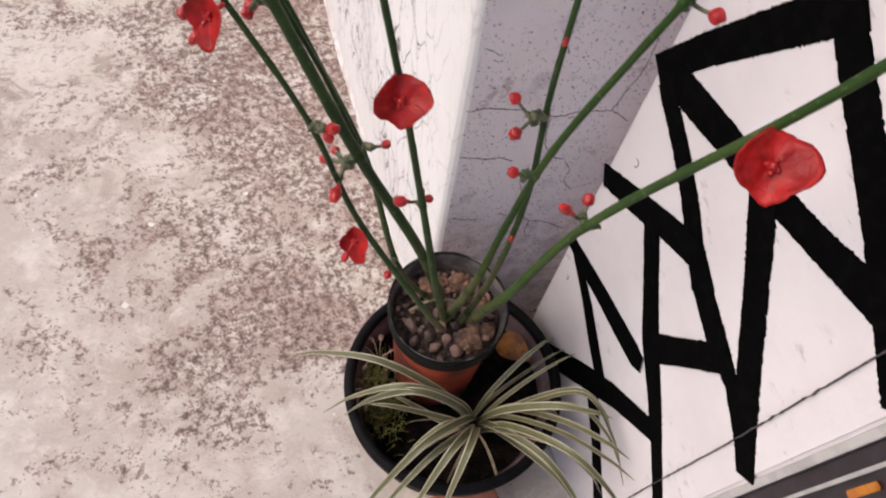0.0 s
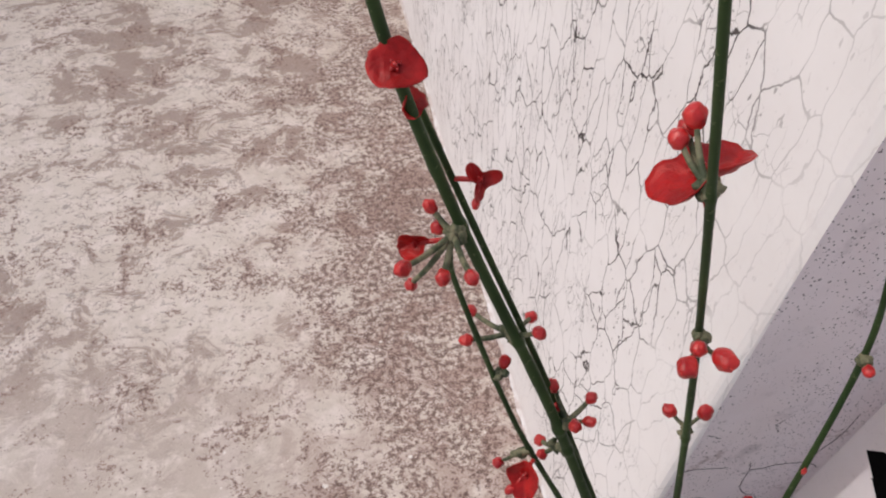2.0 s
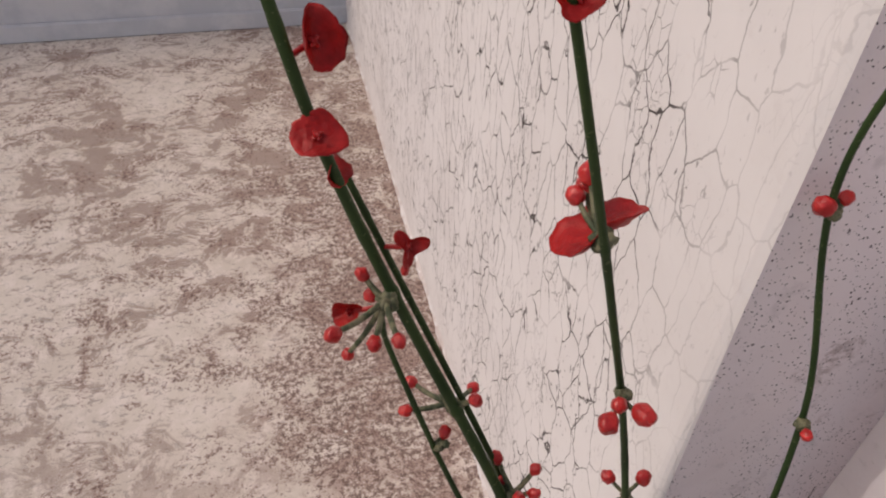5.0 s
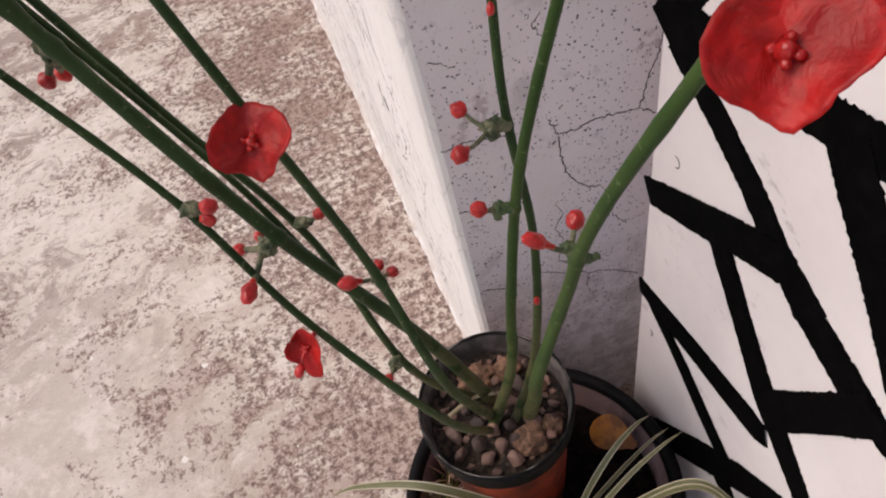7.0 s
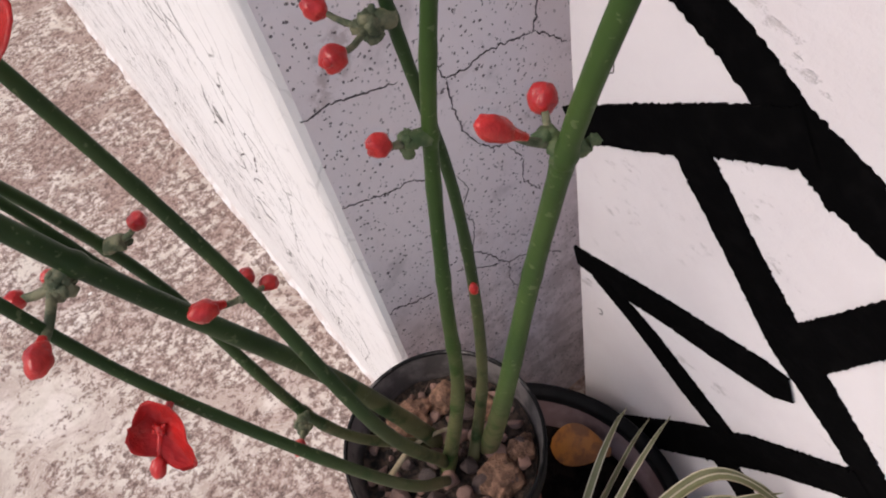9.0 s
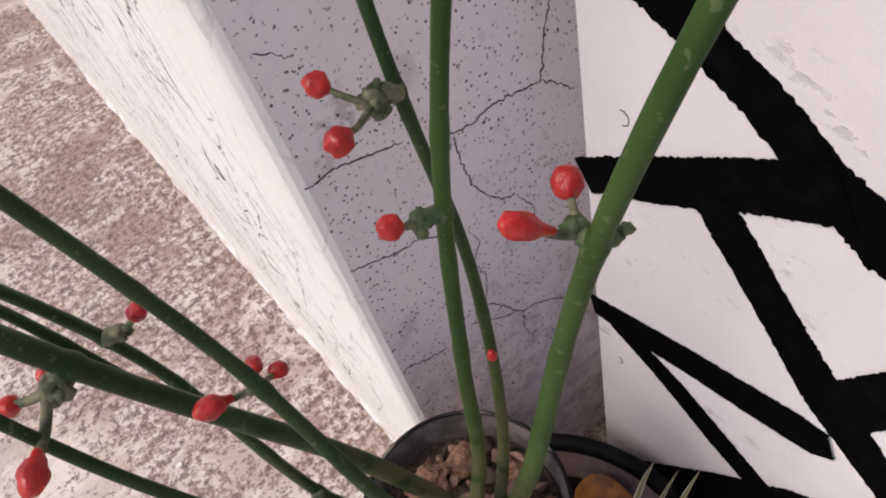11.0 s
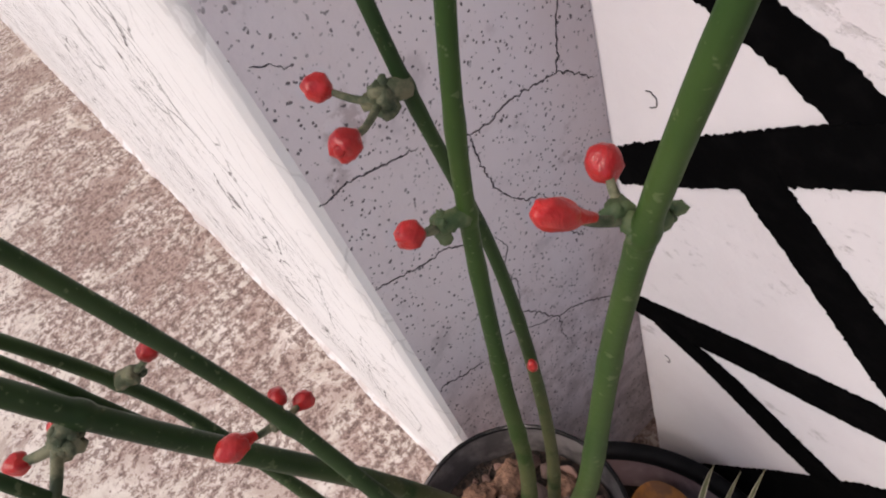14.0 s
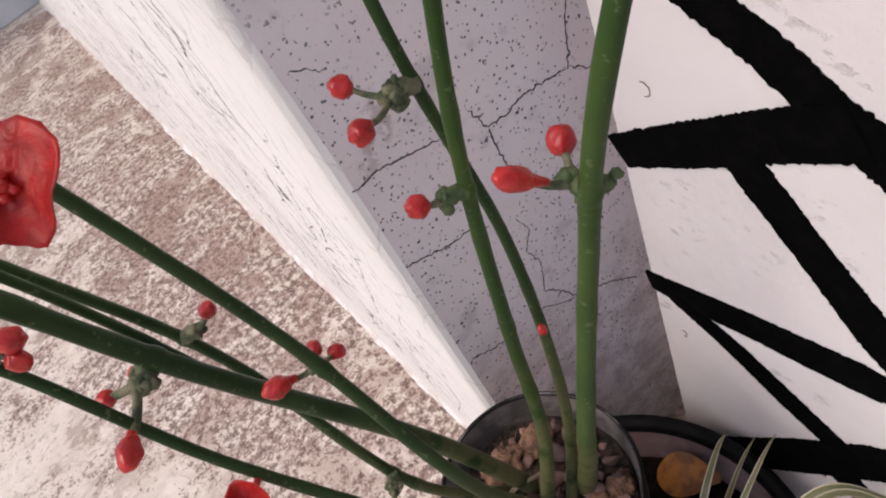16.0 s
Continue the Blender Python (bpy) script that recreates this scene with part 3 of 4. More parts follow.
rng = random.Random(11)
placed = []
for k in range(2600):
    if len(placed) > 190:
        break
    a, r = rng.uniform(0, 2 * math.pi), 0.074 * math.sqrt(rng.random())
    s = rng.uniform(0.0095, 0.0150) if len(placed) < 22 else rng.uniform(0.0035, 0.0090)
    x, y = r * math.cos(a), r * math.sin(a)
    if len(placed) < 22 and y > 0.012 + 0.3 * x:
        continue
    if math.hypot(x, y) + s > 0.080 or any(math.hypot(x - u, y - v) < 0.8 * (s + w) for u, v, w in placed):
        continue
    placed.append((x, y, s))
    pebble(SMALL + Vector((x, y, GRAVEL_Z + 0.45 * s)), s, k, [rng.uniform(0, 6) for _ in range(3)])
# broad rough clods of earth
M_CLOD = mottled("rough_brown_clod", (0.13, 0.07, 0.045), (0.36, 0.20, 0.13), 75.0, 0.95, 1.0, depth=0.004)
for k, (x, y, size) in enumerate(((0.024, -0.050, 0.020), (0.052, -0.040, 0.014), (-0.008, 0.050, 0.021), (0.030, 0.046, 0.017), (0.055, 0.010, 0.013))):
    bm = bmesh.new()
    bmesh.ops.create_icosphere(bm, subdivisions=4, radius=1)
    for v in bm.verts:
        w = 1 + 0.40 * noise.noise(v.co * 1.4 + Vector((k * 5.0, 0, 0))) + 0.20 * noise.noise(v.co * 5 + Vector((0, k, 0))) + 0.09 * noise.noise(v.co * 12)
        v.co = Vector((v.co.x * w, v.co.y * w * 0.85, v.co.z * w * 0.65)) * size
    clod = tagged(new("earth_clod", mesh_of("earth_clod", bm, M_CLOD, smooth=True)), "rough reddish-brown clod of earth on the gravel", "earth clod", "clods in the small pot")
    clod.location = SMALL + Vector((x, y, GRAVEL_Z + 0.3 * size))

# ---- the flowering stems ----
plant = thing("succulent_plant", SMALL + Vector((0, 0, GRAVEL_Z)), "leafless green-stemmed succulent with red flowers and round red buds", "plant")
ORIGIN = plant.location.copy()
STEMS = dict(
    A=([(-0.0080, -0.1588, 0.4356), (-0.0043, -0.1921, 0.5616), (-0.0074, -0.2281, 0.6886), (0.0181, -0.2458, 0.8338), (0.0267, -0.2844, 0.9734), (0.0797, -0.3486, 1.1971), (0.1154, -0.3826, 1.3929)], 0.0098, 0.0032),
    B=([(-0.0525, -0.1578, 0.4506), (-0.0151, -0.1578, 0.5748), (-0.0013, -0.1615, 0.7145), (0.0204, -0.1677, 0.8824), (0.0557, -0.1860, 1.0469), (0.0972, -0.2044, 1.2007), (0.1433, -0.2235, 1.3592)], 0.007, 0.0031),
    C=([(-0.0311, -0.1663, 0.4430), (0.0154, -0.1488, 0.5635), (0.0375, -0.1323, 0.7421), (0.0341, -0.1140, 0.9132), (0.0556, -0.0562, 1.1559), (0.0022, -0.0200, 1.4007), (0.0100, -0.0300, 1.5700)], 0.0058, 0.0028),
    H=([(-0.0435, -0.1514, 0.4509), (-0.0841, -0.1832, 0.6537), (-0.1052, -0.1409, 0.8189), (-0.1340, -0.1332, 0.9962), (-0.1803, -0.1133, 1.2457), (-0.2356, -0.1282, 1.4317), (-0.2941, -0.1475, 1.6095), (-0.3181, -0.1545, 1.6780)], 0.006, 0.0021),
    D=([(-0.0327, -0.1292, 0.4274), (-0.0867, -0.1187, 0.6340), (-0.1698, -0.0977, 0.8606), (-0.2532, -0.0396, 1.1008), (-0.3307, 0.0130, 1.2936), (-0.3851, 0.0323, 1.4540), (-0.4195, 0.0451, 1.6017)], 0.0085, 0.0042),
    E=([(-0.0455, -0.1250, 0.4495), (-0.1132, -0.1187, 0.5924), (-0.1464, -0.0634, 0.7804), (-0.1949, -0.0519, 0.9488), (-0.2533, -0.0168, 1.1177), (-0.3238, 0.0248, 1.2983), (-0.3689, 0.0430, 1.4193)], 0.005, 0.0029),
    G=([(-0.1500, -0.0980, 0.8000), (-0.1700, -0.0780, 0.8720), (-0.1930, -0.0680, 0.9500), (-0.2400, -0.0380, 1.0700), (-0.2850, -0.0120, 1.1800)], 0.0032, 0.0026),
    K=([(-0.0520, -0.1639, 0.4503), (-0.0983, -0.2013, 0.6194), (-0.1725, -0.1409, 0.7772), (-0.2150, -0.0981, 0.9212), (-0.2865, -0.0454, 1.0854), (-0.3432, 0.0004, 1.2586), (-0.3520, 0.0020, 1.3080)], 0.005, 0.0024),
)
stems, lines, girth = {}, {}, {}
for key, (points, r0, r1) in STEMS.items():
    path = spline(points, 14)
    lines[key] = path
    n = len(path)
    length = 0.0
    radii = []
    for i, c in enumerate(path):
        length += (path[i] - path[i - 1]).length if i else 0
        ring = max(0.0, math.cos(length * 2 * math.pi / 0.085 + len(key) + ord(key))) ** 24
        u = i / (n - 1)
        radii.append((r1 + (r0 - r1) * (0.55 * (1 - u) ** 3.5 + 0.45 * (1 - u))) * (1 + 0.05 * noise.noise(c * 40) + 0.12 * ring))
    girth[key] = radii
    bm = tube(bmesh.new(), [c - ORIGIN for c in path], radii, 14)
    stems[key] = part("stem", bm, M_FRESH if key in "AB" else M_STEM, plant)


def on_stem(key, p):
    """The point of a stem nearest to p, with the stem's direction there."""
    path = lines[key]
    i = min(range(1, len(path) - 1), key=lambda k: (path[k] - Vector(p)).length)
    return path[i], (path[i + 1] - path[i - 1]).normalized()


def node_knot(key, p, toward, size=0.0065, seed=0):
    """A knobbly stub that leaves the stem; returns its end."""
    c, d = on_stem(key, p)
    way = Vector(toward) - c
    way -= d * way.dot(d) * 0.5
    reach = min(0.0165, 0.55 * way.length) * (0.55 if key == "A" or p[2] > 1.2 else 1.0)
    out = way.normalized() if way.length > 1e-3 else Vector((0, -1, 0))
    end = c + out * reach
    bm = bmesh.new()
    r = random.Random(seed)
    path = spline([c - ORIGIN, c + out * reach * 0.5 + d * 0.0015 - ORIGIN, end - ORIGIN], 4)
    tube(bm, path, [size * (0.72 - 0.02 * k + 0.14 * r.random()) for k in range(len(path))], 9)
    for k in range(10):
        w = Vector((r.uniform(-1, 1), r.uniform(-1, 1), r.uniform(-1, 1))) * size * 0.62
        lump(bm, c.lerp(end, r.uniform(0.35, 1.05)) + w - ORIGIN, size * r.uniform(0.36, 0.66), w, r.uniform(0.8, 1.3), 0.7, seed + k, 2)
    i = min(range(len(lines[key])), key=lambda k: (lines[key][k] - c).length)
    g0 = girth[key][i]
    ring = spline([c - d * 0.011 - ORIGIN, c - ORIGIN, c + d * 0.011 - ORIGIN], 5)
    part("node", bm, M_NODE if key not in "AB" else M_KNOT, stems[key], "knobbly grey-green node")
    bm = bmesh.new()
    tube(bm, ring, [g0 * (0.96 + 0.24 * math.exp(-((k - 5) / 2.4) ** 2) + 0.05 * r.random()) for k in range(len(ring))], 14, False)
    part("joint_ring", bm, M_FRESH if key in "AB" else M_STEM, stems[key], "slightly swollen ring round the stem")
    return end


def bud(key, start, at, size=0.0062, stretch=1.15, neck=0.0):
    """A red bud on a thin stalk that leaves a node's end."""
    at = Vector(at)
    way = at - start
    bm = bmesh.new()
    bend = start.lerp(at, 0.5) + Vector((0, 0, -0.06 * way.length))
    path = spline([start - ORIGIN, bend - ORIGIN, at - way.normalized() * size * 0.6 - ORIGIN], 5)
    tube(bm, path, [(0.0029 if key == "D" else 0.0021) - 0.0007 * k / len(path) for k in range(len(path))], 8)
    part("stalk", bm, M_NODE, stems[key], "thin green bud stalk")
    bm = bmesh.new()
    lump(bm, at - ORIGIN, size, way, stretch, 0.22, at.x * 91, 3)
    lump(bm, at - ORIGIN + way.normalized() * size * stretch * 0.84, size * 0.38, way, 0.7, 0.3, at.z * 7, 2)
    if neck:
        tip = at - way.normalized() * (size * stretch + neck)
        tube(bm, spline([at - ORIGIN - way.normalized() * size * 0.5, at.lerp(tip, 0.7) - ORIGIN, tip - ORIGIN], 3), [size * q for q in (0.85, 0.72, 0.58, 0.46, 0.40, 0.36, 0.34)], 12)
    part("bud", bm, M_BUD, stems[key], "round waxy red bud")


def flower(key, at, facing, size, fold=0.0, seed=0, tail=0.0):
    """Two broad fused bracts round a small raised middle; fold bends them together, tail draws one side to a point."""
    at, facing = Vector(at), Vector(facing).normalized()
    q = facing.to_track_quat("Z", "Y") @ Euler((0, 0, 0.3 if tail > 0.4 else seed * 1.3)).to_quaternion()
    bm = bmesh.new()
    rings, seg, sides = 9, 40, []
    for layer in (0, 1):
        grid = []
        for i in range(rings + 1):
            row = []
            for k in range(seg):
                a = 2 * math.pi * k / seg
                u = i / rings
                edge = 0.97 + 0.09 * math.cos(2 * a) - 0.045 * math.cos(4 * a + seed) + 0.24 * noise.noise((math.cos(a) * 1.05, math.sin(a) * 1.05, seed)) + 0.07 * noise.noise((math.cos(a) * 6, math.sin(a) * 6, seed))
                edge += tail * max(0.0, -math.sin(a)) ** 5 - 0.12 * min(1, tail) * abs(math.cos(a)) ** 3
                if tail > 0.8:
                    edge = 0.86 + 0.34 * math.cos(3 * a + 0.5) + 0.08 * math.cos(5 * a)
                r = u * edge * size
                x, y = r * math.cos(a), r * math.sin(a)
                z = size * (0.16 * u * u + 0.19 * u ** 2 * math.sin(2 * a + seed) + 0.11 * u * noise.noise((x / size * 2.2, y / size * 2.2, seed + 5)) + 0.05 * noise.noise((x / size * 6, y / size * 6, seed)))
                z += fold * abs(x) * (0.6 + 0.4 * u) - (0.0016 * (1 - 0.7 * u ** 4) if layer else 0)
                x *= 1 - 0.45 * min(1.0, fold) * u
                row.append(bm.verts.new(at - ORIGIN + q @ Vector((x, y, z))))
            grid.append(row)
        sides.append(grid)
        for a, b in zip(grid, grid[1:]):
            for k in range(seg):
                f = (a[k], a[(k + 1) % seg], b[(k + 1) % seg], b[k])
                bm.faces.new(f if not layer else f[::-1])
    for k in range(seg):
        bm.faces.new((sides[0][-1][k], sides[0][-1][(k + 1) % seg], sides[1][-1][(k + 1) % seg], sides[1][-1][k]))
    bmesh.ops.remove_doubles(bm, verts=bm.verts, dist=0.00002)
    petal = part("flower", bm, M_RED, stems[key], "open waxy red flower of fused bracts")
    bm = bmesh.new()
    mid = at - ORIGIN + facing * size * 0.06
    lump(bm, mid, size * 0.15, facing, 1.3, 0.4, seed, 2)
    for k in range(4):
        w = q @ Vector((math.cos(k * 1.7 + seed), math.sin(k * 1.7 + seed), 0.35)) * size * 0.16
        lump(bm, mid + w, size * 0.075, w, 1.2, 0.3, k, 2)
    if tail > 0.4:
        w = q @ Vector((-0.75, -0.95, 0.12)) * size
        lump(bm, at - ORIGIN + w, size * 0.24, w, 1.5, 0.25, seed, 2)
        tube(bm, [mid, at - ORIGIN + w * 0.5, at - ORIGIN + w * 0.9], [size * 0.09] * 3, 7)
    part("flower_centre", bm, M_BUD, stems[key], "small raised red flower centre")
    c, d = on_stem(key, at)
    bm = tube(bmesh.new(), spline([c - ORIGIN, c.lerp(at - facing * 0.002, 0.6) - ORIGIN, at - facing * 0.002 - ORIGIN], 4), [0.0022] * 9, 8)
    part("stalk", bm, M_BUD, stems[key], "short red flower stalk")


NODES = [  # stem, node, then buds: place, size, stretch, neck
    ("A", (0.014, -0.2620, 0.8960), [((-0.0026, -0.2521, 0.9231), 0.0050, 1.9, 0.007), ((0.0316, -0.2377, 0.9051), 0.0062, 1.15, 0)]),
    ("B", (0.0060, -0.1710, 0.8450), [((-0.0126, -0.1639, 0.8591), 0.0064, 1.1, 0)]),
    ("B", (0.0756, -0.196, 1.104), [((0.0909, -0.2106, 1.1047), 0.0062, 1.1, 0), ((0.0811, -0.1554, 1.0951), 0.0058, 1.2, 0)]),
    ("C", (0.0210, -0.1330, 0.8910), [((0.0027, -0.1008, 0.9000), 0.0064, 1.1, 0), ((-0.0133, -0.1469, 0.9040), 0.0066, 1.15, 0.003)]),
    ("C", (0.0519, -0.0695, 1.1319), [((0.0488, -0.0775, 1.142), 0.0058, 1.2, 0)]),
    ("C", (0.0047, -0.0200, 1.3865), [((-0.0016, -0.0200, 1.3890), 0.0085, 1.1, 0), ((0.0158, -0.0200, 1.3946), 0.006, 1.1, 0)]),
    ("H", (-0.1010, -0.1410, 0.7970), [((-0.1270, -0.1417, 0.8062), 0.0064, 1.3, 0.004), ((-0.0906, -0.1326, 0.7851), 0.0052, 1.1, 0), ((-0.0984, -0.1275, 0.7940), 0.0046, 1.2, 0)]),
    ("H", (-0.1664, -0.1116, 1.1604), [((-0.1737, -0.0981, 1.1764), 0.0060, 1.1, 0), ((-0.1457, -0.1071, 1.1804), 0.0064, 1.1, 0)]),
    ("H", (-0.2089, -0.1237, 1.3243), [((-0.2255, -0.1449, 1.3373), 0.0072, 1.1, 0), ((-0.2042, -0.1491, 1.3464), 0.0072, 1.35, 0), ((-0.2135, -0.1339, 1.3393), 0.0056, 1.2, 0)]),
    ("D", (-0.1630, -0.1190, 0.8420), [((-0.1971, -0.1408, 0.8417), 0.0066, 1.45, 0.003), ((-0.1985, -0.0902, 0.8352), 0.0052, 1.2, 0), ((-0.1832, -0.0679, 0.8171), 0.0050, 1.1, 0)]),
    ("D", (-0.2307, -0.0275, 1.0584), [((-0.2089, -0.0360, 1.0990), 0.0060, 1.1, 0), ((-0.2442, -0.0192, 1.1051), 0.0058, 1.4, 0), ((-0.2341, -0.0623, 1.0992), 0.0062, 1.2, 0), ((-0.217, -0.0574, 1.0933), 0.0056, 1.4, 0), ((-0.239, -0.0304, 1.0813), 0.0050, 1.1, 0)]),
    ("D", (-0.2459, -0.0356, 1.0168), [((-0.2454, -0.0247, 0.997), 0.0062, 1.2, 0), ((-0.2499, -0.0456, 1.0088), 0.0058, 1.1, 0)]),
    ("D", (-0.2806, -0.0127, 1.1865), [((-0.2769, -0.0296, 1.2218), 0.0060, 1.1, 0), ((-0.2578, 0.0342, 1.1511), 0.0064, 1.1, 0), ((-0.3319, 0.0004, 1.1808), 0.0060, 1.15, 0), ((-0.3209, 0.0344, 1.1768), 0.0060, 1.2, 0)]),
    ("D", (-0.345, 0.001, 1.3152), [((-0.392, -0.0202, 1.3213), 0.0066, 1.1, 0), ((-0.357, 0.024, 1.3122), 0.0060, 1.1, 0), ((-0.3788, 0.0254, 1.2414), 0.0056, 1.1, 0), ((-0.361, -0.0189, 1.303), 0.0062, 1.1, 0), ((-0.347, -0.0482, 1.3363), 0.0056, 1.2, 0), ((-0.3622, 0.0307, 1.3303), 0.0056, 1.2, 0)]),
    ("E", (-0.1460, -0.0640, 0.8010), [((-0.1285, -0.0792, 0.8273), 0.0054, 1.1, 0)]),
    ("E", (-0.1221, -0.1211, 0.618), [((-0.1361, -0.1411, 0.628), 0.0054, 1.3, 0)]),
    ("K", (-0.213, -0.0954, 0.9023), [((-0.1919, -0.1145, 0.9162), 0.0064, 1.1, 0), ((-0.1970, -0.1150, 0.9060), 0.0052, 1.2, 0)]),
    ("K", (-0.3094, -0.0299, 1.1591), [((-0.2994, -0.0189, 1.1651), 0.0058, 1.1, 0)]),
    ("H", (-0.2382, -0.1249, 1.4916), [((-0.2498, -0.0939, 1.5058), 0.0062, 1.2, 0), ((-0.2578, -0.098, 1.4952), 0.0056, 1.1, 0), ((-0.2491, -0.0896, 1.4943), 0.0050, 1.3, 0)]),
    ("K", (-0.2847, -0.0409, 1.0341), [((-0.3017, -0.0529, 1.0241), 0.0058, 1.1, 0)]),
]
for i, (key, node, buds) in enumerate(NODES):
    middle = sum((Vector(q[0]) for q in buds), Vector()) / len(buds)
    end = node_knot(key, node, middle, {"A": 0.0062, "B": 0.0066, "C": 0.0078, "D": 0.0080}.get(key, 0.0062), i)
    for at, size, stretch, neck in buds:
        bud(key, end, at, size, stretch, neck)
node_knot("A", (0.037, -0.2659, 0.8976), (0.048, -0.2699, 0.9026), 0.005, 77)

FLOWERS = [  # stem, place, facing, size, fold, seed, tail
    ("H", (-0.1375, -0.1501, 0.9878), (-0.10, -0.72, 0.68), 0.0250, 0.22, 2.4, 0.0),
    ("A", (0.0563, -0.3521, 1.1156), (-0.35, -0.45, 0.80), 0.0262, 0.20, 2.6, 0.0),
    ("K", (-0.1811, -0.1562, 0.7648), (-0.30, -0.65, 0.60), 0.0185, 0.30, 3, 0.60),
    ("H", (-0.246, -0.111, 1.4797), (-0.42, 0.40, 0.80), 0.0265, 0.0, 4.0, 0.0),
    ("D", (-0.388, 0.0222, 1.4695), (-0.15, -0.60, 0.78), 0.0180, 0.0, 5, 0.0),
    ("D", (-0.3795, 0.0328, 1.4313), (0.5, -0.3, 0.3), 0.0130, 0.35, 6, 0.3),
    ("D", (-0.3849, 0.0534, 1.5201), (0.4, -0.6, 0.3), 0.0210, 0.55, 7, 0.3),
    ("E", (-0.3269, 0.0221, 1.3616), (0.1, -0.70, 0.50), 0.0145, 0.35, 8, 0.9),
    ("D", (-0.375, 0.0251, 1.295), (-0.5, -0.6, 0.4), 0.0150, 0.60, 9, 0.2),
    ("K", (-0.2817, -0.0770, 1.0409), (-0.45, -0.60, 0.50), 0.0190, 0.35, 10, 0.60),
    ("H", (-0.2994, -0.1501, 1.6321), (-0.2, -0.6, 0.5), 0.0105, 0.40, 11, 0.1),
]
for key, at, size in (("C", (0.0359, -0.1204, 0.6587), 0.0036), ("C", (0.0365, -0.1105, 0.9813), 0.0030)):
    c, d = on_stem(key, at)
    side = Vector((-0.5, -0.8, 0.2)).normalized()
    part("bud", lump(bmesh.new(), c + side * 0.0055 - ORIGIN, size, d, 1.6, 0.3, size * 900, 2), M_BUD, stems[key], "tiny red bud pressed to the stem")
for key, at, facing, size, fold, seed, tail in FLOWERS:
    flower(key, at, facing, size, fold, seed, tail)

# dry twig lying across the gravel
bm = tube(bmesh.new(), spline([(-0.055, 0.012, 0.030), (-0.02, 0.018, 0.038), (0.018, 0.010, 0.034)], 6), [0.003 - 0.0001 * k for k in range(13)], 8)
twig = tagged(new("twig", mesh_of("twig", bm, M_TWIG, smooth=True)), "short dry twig lying across the gravel", "twig")
twig.location = SMALL + Vector((0, 0, GRAVEL_Z - 0.012))


# ---- spider plant in the large pot ----
def leaf_blade(points, width, seed, twist=0.4):
    path = spline(points, 9)
    n = len(path)
    bm = bmesh.new()
    uv = bm.loops.layers.uv.new()
    rows = []
    for i, c in enumerate(path):
        u = i / (n - 1)
        d = (path[min(i + 1, n - 1)] - path[max(i - 1, 0)]).normalized()
        s = d.cross(Vector((0, 0, 1)))
        s = s.normalized() if s.length > 1e-3 else Vector((1, 0, 0))
        up = s.cross(d)
        ang = twist * math.sin(2.2 * u + seed)
        s, up = s * math.cos(ang) + up * math.sin(ang), up * math.cos(ang) - s * math.sin(ang)
        w = width * (0.55 + 0.45 * math.sin(min(1, u * 2.2) * math.pi / 2)) * (1 - u ** 2.6) + 0.0004
        rows.append([(bm.verts.new(c + s * w * k * 0.5 + up * w * 0.28 * abs(k) - up * lay), 0.5 + 0.5 * k) for lay in (0.0, 0.0006) for k in (-1, -0.5, 0, 0.5, 1)])
    for a, b in zip(rows, rows[1:]):
        for base in (0, 5):
            for k in range(4):
                q = (a[base + k], a[base + k + 1], b[base + k + 1], b[base + k])
                f = bm.faces.new([v for v, _ in q])
                for loop, (_, t) in zip(f.loops, q):
                    loop[uv].uv = (t, 0)
        for k, j in ((0, 5), (4, 9)):
            q = (a[k], b[k], b[j], a[j])
            f = bm.faces.new([v for v, _ in q])
            for loop, (_, t) in zip(f.loops, q):
                loop[uv].uv = (t, 0)
    return bm


CROWN = Vector((0.000, -0.268, 0.215))
spider = thing("spider_plant", CROWN, "spider plant with long arching cream-edged green leaves", "plant")
rng = random.Random(21)
AIMS = [  # tip of each leaf from the crown, and the height of its arch
        (-0.284, 0.161, 0.115, 0.205), (-0.216, 0.06, 0.055, 0.205), (-0.248, 0.072, 0.055, 0.205), (-0.16, 0.074, 0.075, 0.16), (-0.176, 0.069, 0.055, 0.055), (-0.133, -0.027, 0.02, 0.135),
        (-0.239, -0.101, -0.015, 0.19), (-0.211, -0.112, 0.005, 0.165), (-0.16, -0.128, 0.005, 0.19), (-0.115, -0.148, 0.025, 0.205), (0.133, -0.206, 0.005, 0.14), (0.168, -0.226, 0.104, 0.205),
        (0.168, -0.17, 0.035, 0.155), (0.168, -0.179, 0.198, 0.205), (0.168, -0.151, 0.211, 0.205), (0.124, -0.043, 0.095, 0.14), (0.168, -0.086, 0.205, 0.205), (0.132, 0.065, 0.185, 0.19),
        (0.157, 0.031, 0.185, 0.165), (0.152, 0.051, 0.155, 0.13), (-0.132, 0.078, 0.045, 0.02), (0.125, -0.167, 0.015, 0.06),
]
for i, (x, y, z, arch) in enumerate(AIMS):
    tip, flat = Vector((x, y, z)), Vector((x, y, 0))
    start = Vector((rng.uniform(-0.010, 0.010), rng.uniform(-0.010, 0.010), 0.0))
    mid = start * 0.6 + flat * 0.5 + Vector((0, 0, arch))
    droop = 0.55 * arch + 0.45 * z + 0.012
    points = [start, start + flat * 0.17 + Vector((0, 0, arch * 0.62)), mid, start * 0.3 + flat * 0.8 + Vector((0, 0, droop)), tip]
    part("leaf", leaf_blade(points, rng.uniform(0.0065, 0.0085) if y > 0.02 and x > 0 else rng.uniform(0.0115, 0.0145), i), M_BLADE, spider)
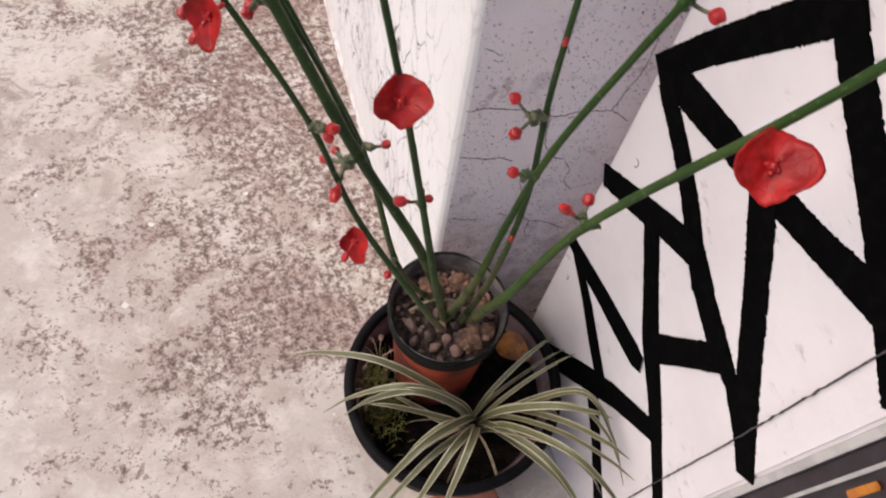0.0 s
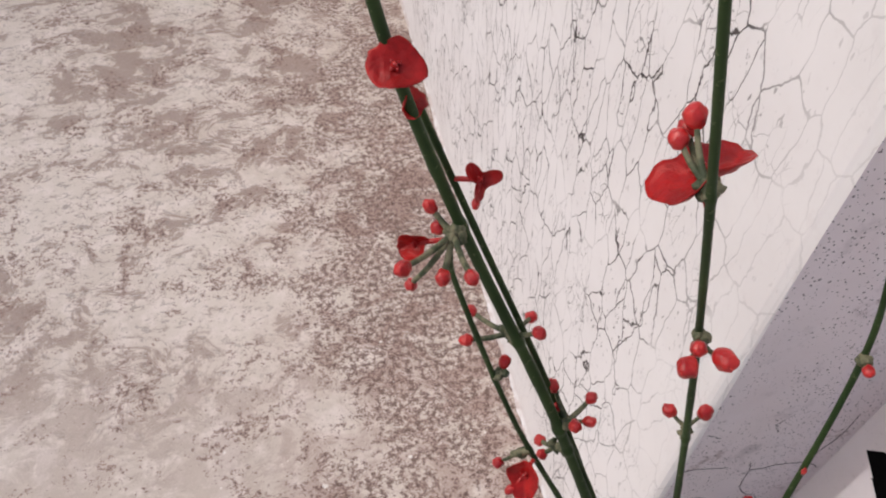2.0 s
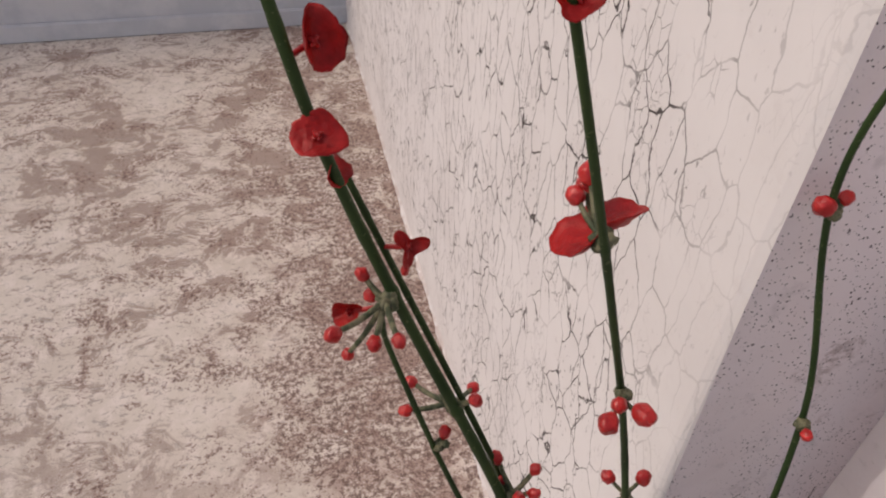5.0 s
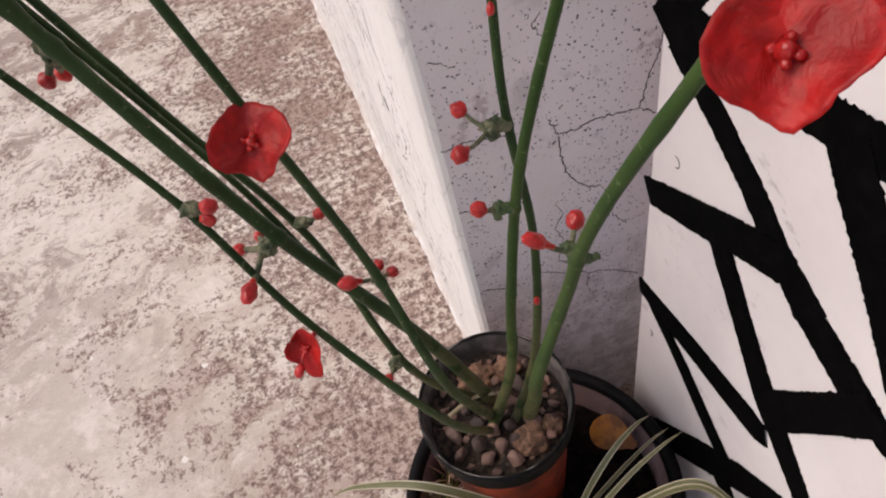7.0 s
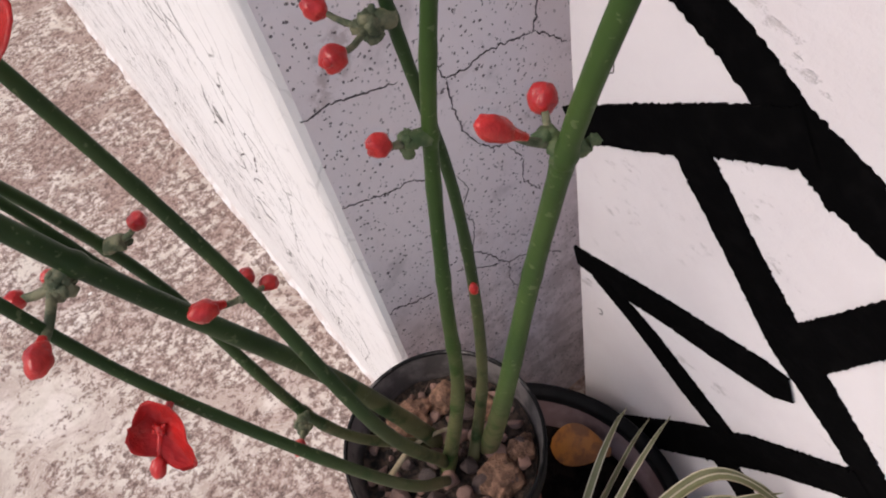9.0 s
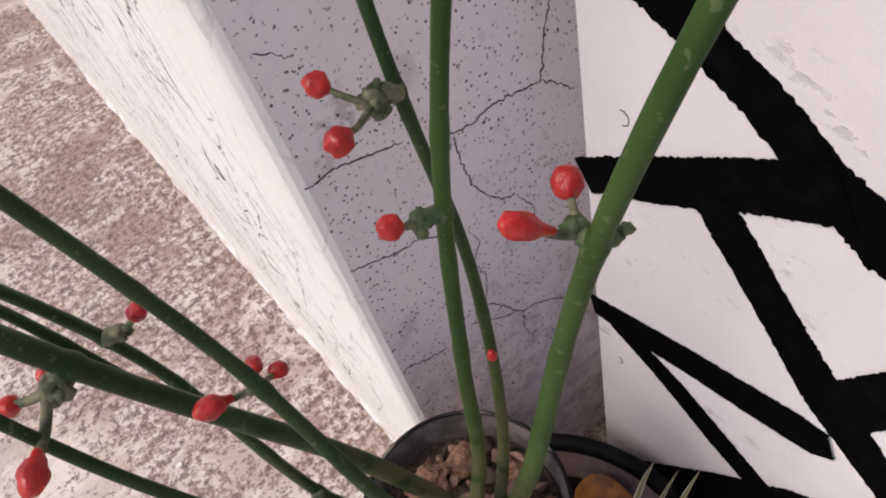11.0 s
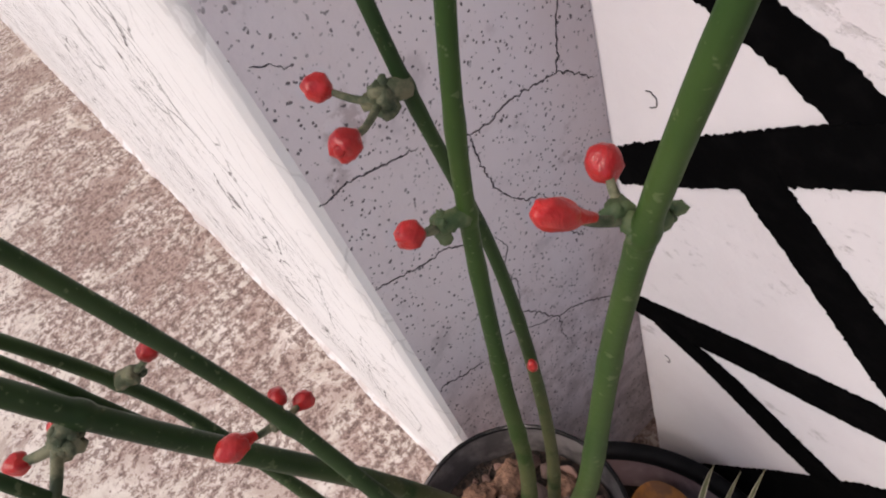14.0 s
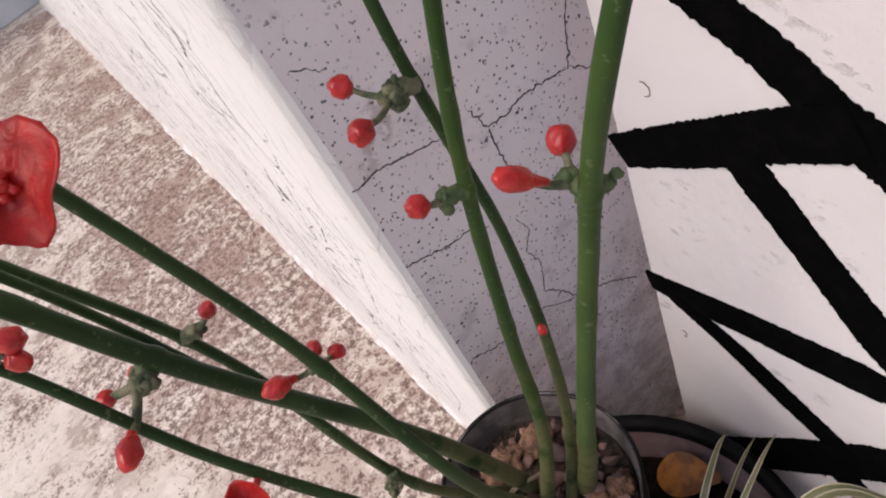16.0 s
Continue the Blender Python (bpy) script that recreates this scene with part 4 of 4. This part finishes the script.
# long leaves that lean out to the wall and droop beside it
for i, (shoulder, tip) in enumerate((((0.130, -0.045, 0.225), (0.178, -0.175, 0.12)), ((0.122, -0.050, 0.190), (0.177, -0.148, 0.14)), ((0.128, -0.030, 0.205), (0.178, -0.105, 0.15)))):
    shoulder, tip = Vector(shoulder), Vector(tip)
    part("leaf", leaf_blade([Vector((0.004 * i, 0, 0)), shoulder * 0.45 + Vector((0, 0, 0.045)), shoulder, shoulder.lerp(tip, 0.5) + Vector((0.008, 0, 0.018)), tip], 0.0095, i + 70), M_BLADE, spider)
# a few withered thin leaves under the fresh ones
for i in range(9):
    a = rng.uniform(2.6, 6.6)
    r = rng.uniform(0.08, 0.13)
    flat = Vector((math.cos(a), math.sin(a), 0)) * r
    part("withered_leaf", leaf_blade([Vector((0, 0, 0)), flat * 0.4 + Vector((0, 0, 0.035)), flat * 0.8 + Vector((0, 0, 0.028)), flat + Vector((0, 0, 0.004))], 0.0045, i + 40, 0.9), M_TWIG, spider, "thin withered straw-coloured leaf")

# moss, sprigs and a fallen leaf on the soil
bm = bmesh.new()
rng = random.Random(3)
for k in range(900):
    x, y = rng.gauss(-0.138, 0.022), rng.gauss(0.018, 0.035)
    if math.hypot(x, y) > 0.158:
        continue
    b = Vector((x, y, 0.200))
    t = b + Vector((rng.uniform(-0.02, 0.02), rng.uniform(-0.02, 0.02), rng.uniform(0.018, 0.068)))
    tube(bm, [b, b.lerp(t, 0.6) + Vector((0, 0, 0.004)), t], [0.0012, 0.0010, 0.0004], 4, False)
moss = tagged(new("moss_tuft", mesh_of("moss_tuft", bm, M_MOSS)), "yellow-green mossy tuft growing at the pot edge", "moss", kind="stuff")
moss.location = BIG

# dry curled sprigs beside the small pot
M_DRY = mottled("dry_pinkish_sprig", (0.20, 0.115, 0.085), (0.40, 0.27, 0.20), 60.0, 0.85)
rng = random.Random(9)
for at in ((-0.125, 0.055), (-0.140, 0.030), (-0.112, 0.085)):
    bm = bmesh.new()
    for k in range(8):
        a = rng.uniform(0, 6.28)
        out = Vector((math.cos(a), math.sin(a), 0))
        high = rng.uniform(0.030, 0.060)
        path = spline([Vector((0, 0, 0)), out * 0.012 + Vector((0, 0, high * 0.7)), out * 0.026 + Vector((0, 0, high)), out * 0.034 + Vector((0, 0, high * 0.7))], 4)
        tube(bm, path, [0.0019 - 0.0001 * i for i in range(len(path))], 6)
        lump(bm, path[-1], 0.0042, out, 1.6, 0.6, k, 2)
    sprig = tagged(new("dry_sprig", mesh_of("dry_sprig", bm, M_DRY, smooth=True)), "dry curled pinkish-brown sprig beside the small pot", "sprig", "sprigs in the large pot")
    sprig.location = BIG + Vector((at[0], at[1], 0.203))

bm = bmesh.new()
cols = []
for i in range(11):
    u = i / 10
    w = 0.026 * math.sin(math.pi * min(0.97, u + 0.03)) ** 0.7
    cols.append([bm.verts.new((0.085 * (u - 0.5), w * k, 0.010 * math.sin(3 * u) + 0.22 * w * abs(k) ** 2 * 4 * 0.25 + lay)) for lay in (0, -0.0008) for k in (-1, -0.4, 0.4, 1)])
for a, b in zip(cols, cols[1:]):
    for base in (0, 4):
        for k in range(3):
            bm.faces.new((a[base + k], a[base + k + 1], b[base + k + 1], b[base + k]))
leaf = tagged(new("fallen_leaf", mesh_of("fallen_leaf", bm, M_LEAF, smooth=True)), "curled yellow-orange fallen leaf on the soil", "leaf")
leaf.matrix_world = pose(0.112, -0.152, 0.228, 16, -26, -62)

bm = slab(bmesh.new(), (-0.11, -0.05, 0), (0.11, 0.05, 0.07), 0.004)
brick = tagged(new("brick", mesh_of("brick", bm, M_BRICK)), "worn red brick lying on the floor by the pot", "brick")
brick.matrix_world = pose(-0.070, -0.392, 0.0, 0, 0, 8)
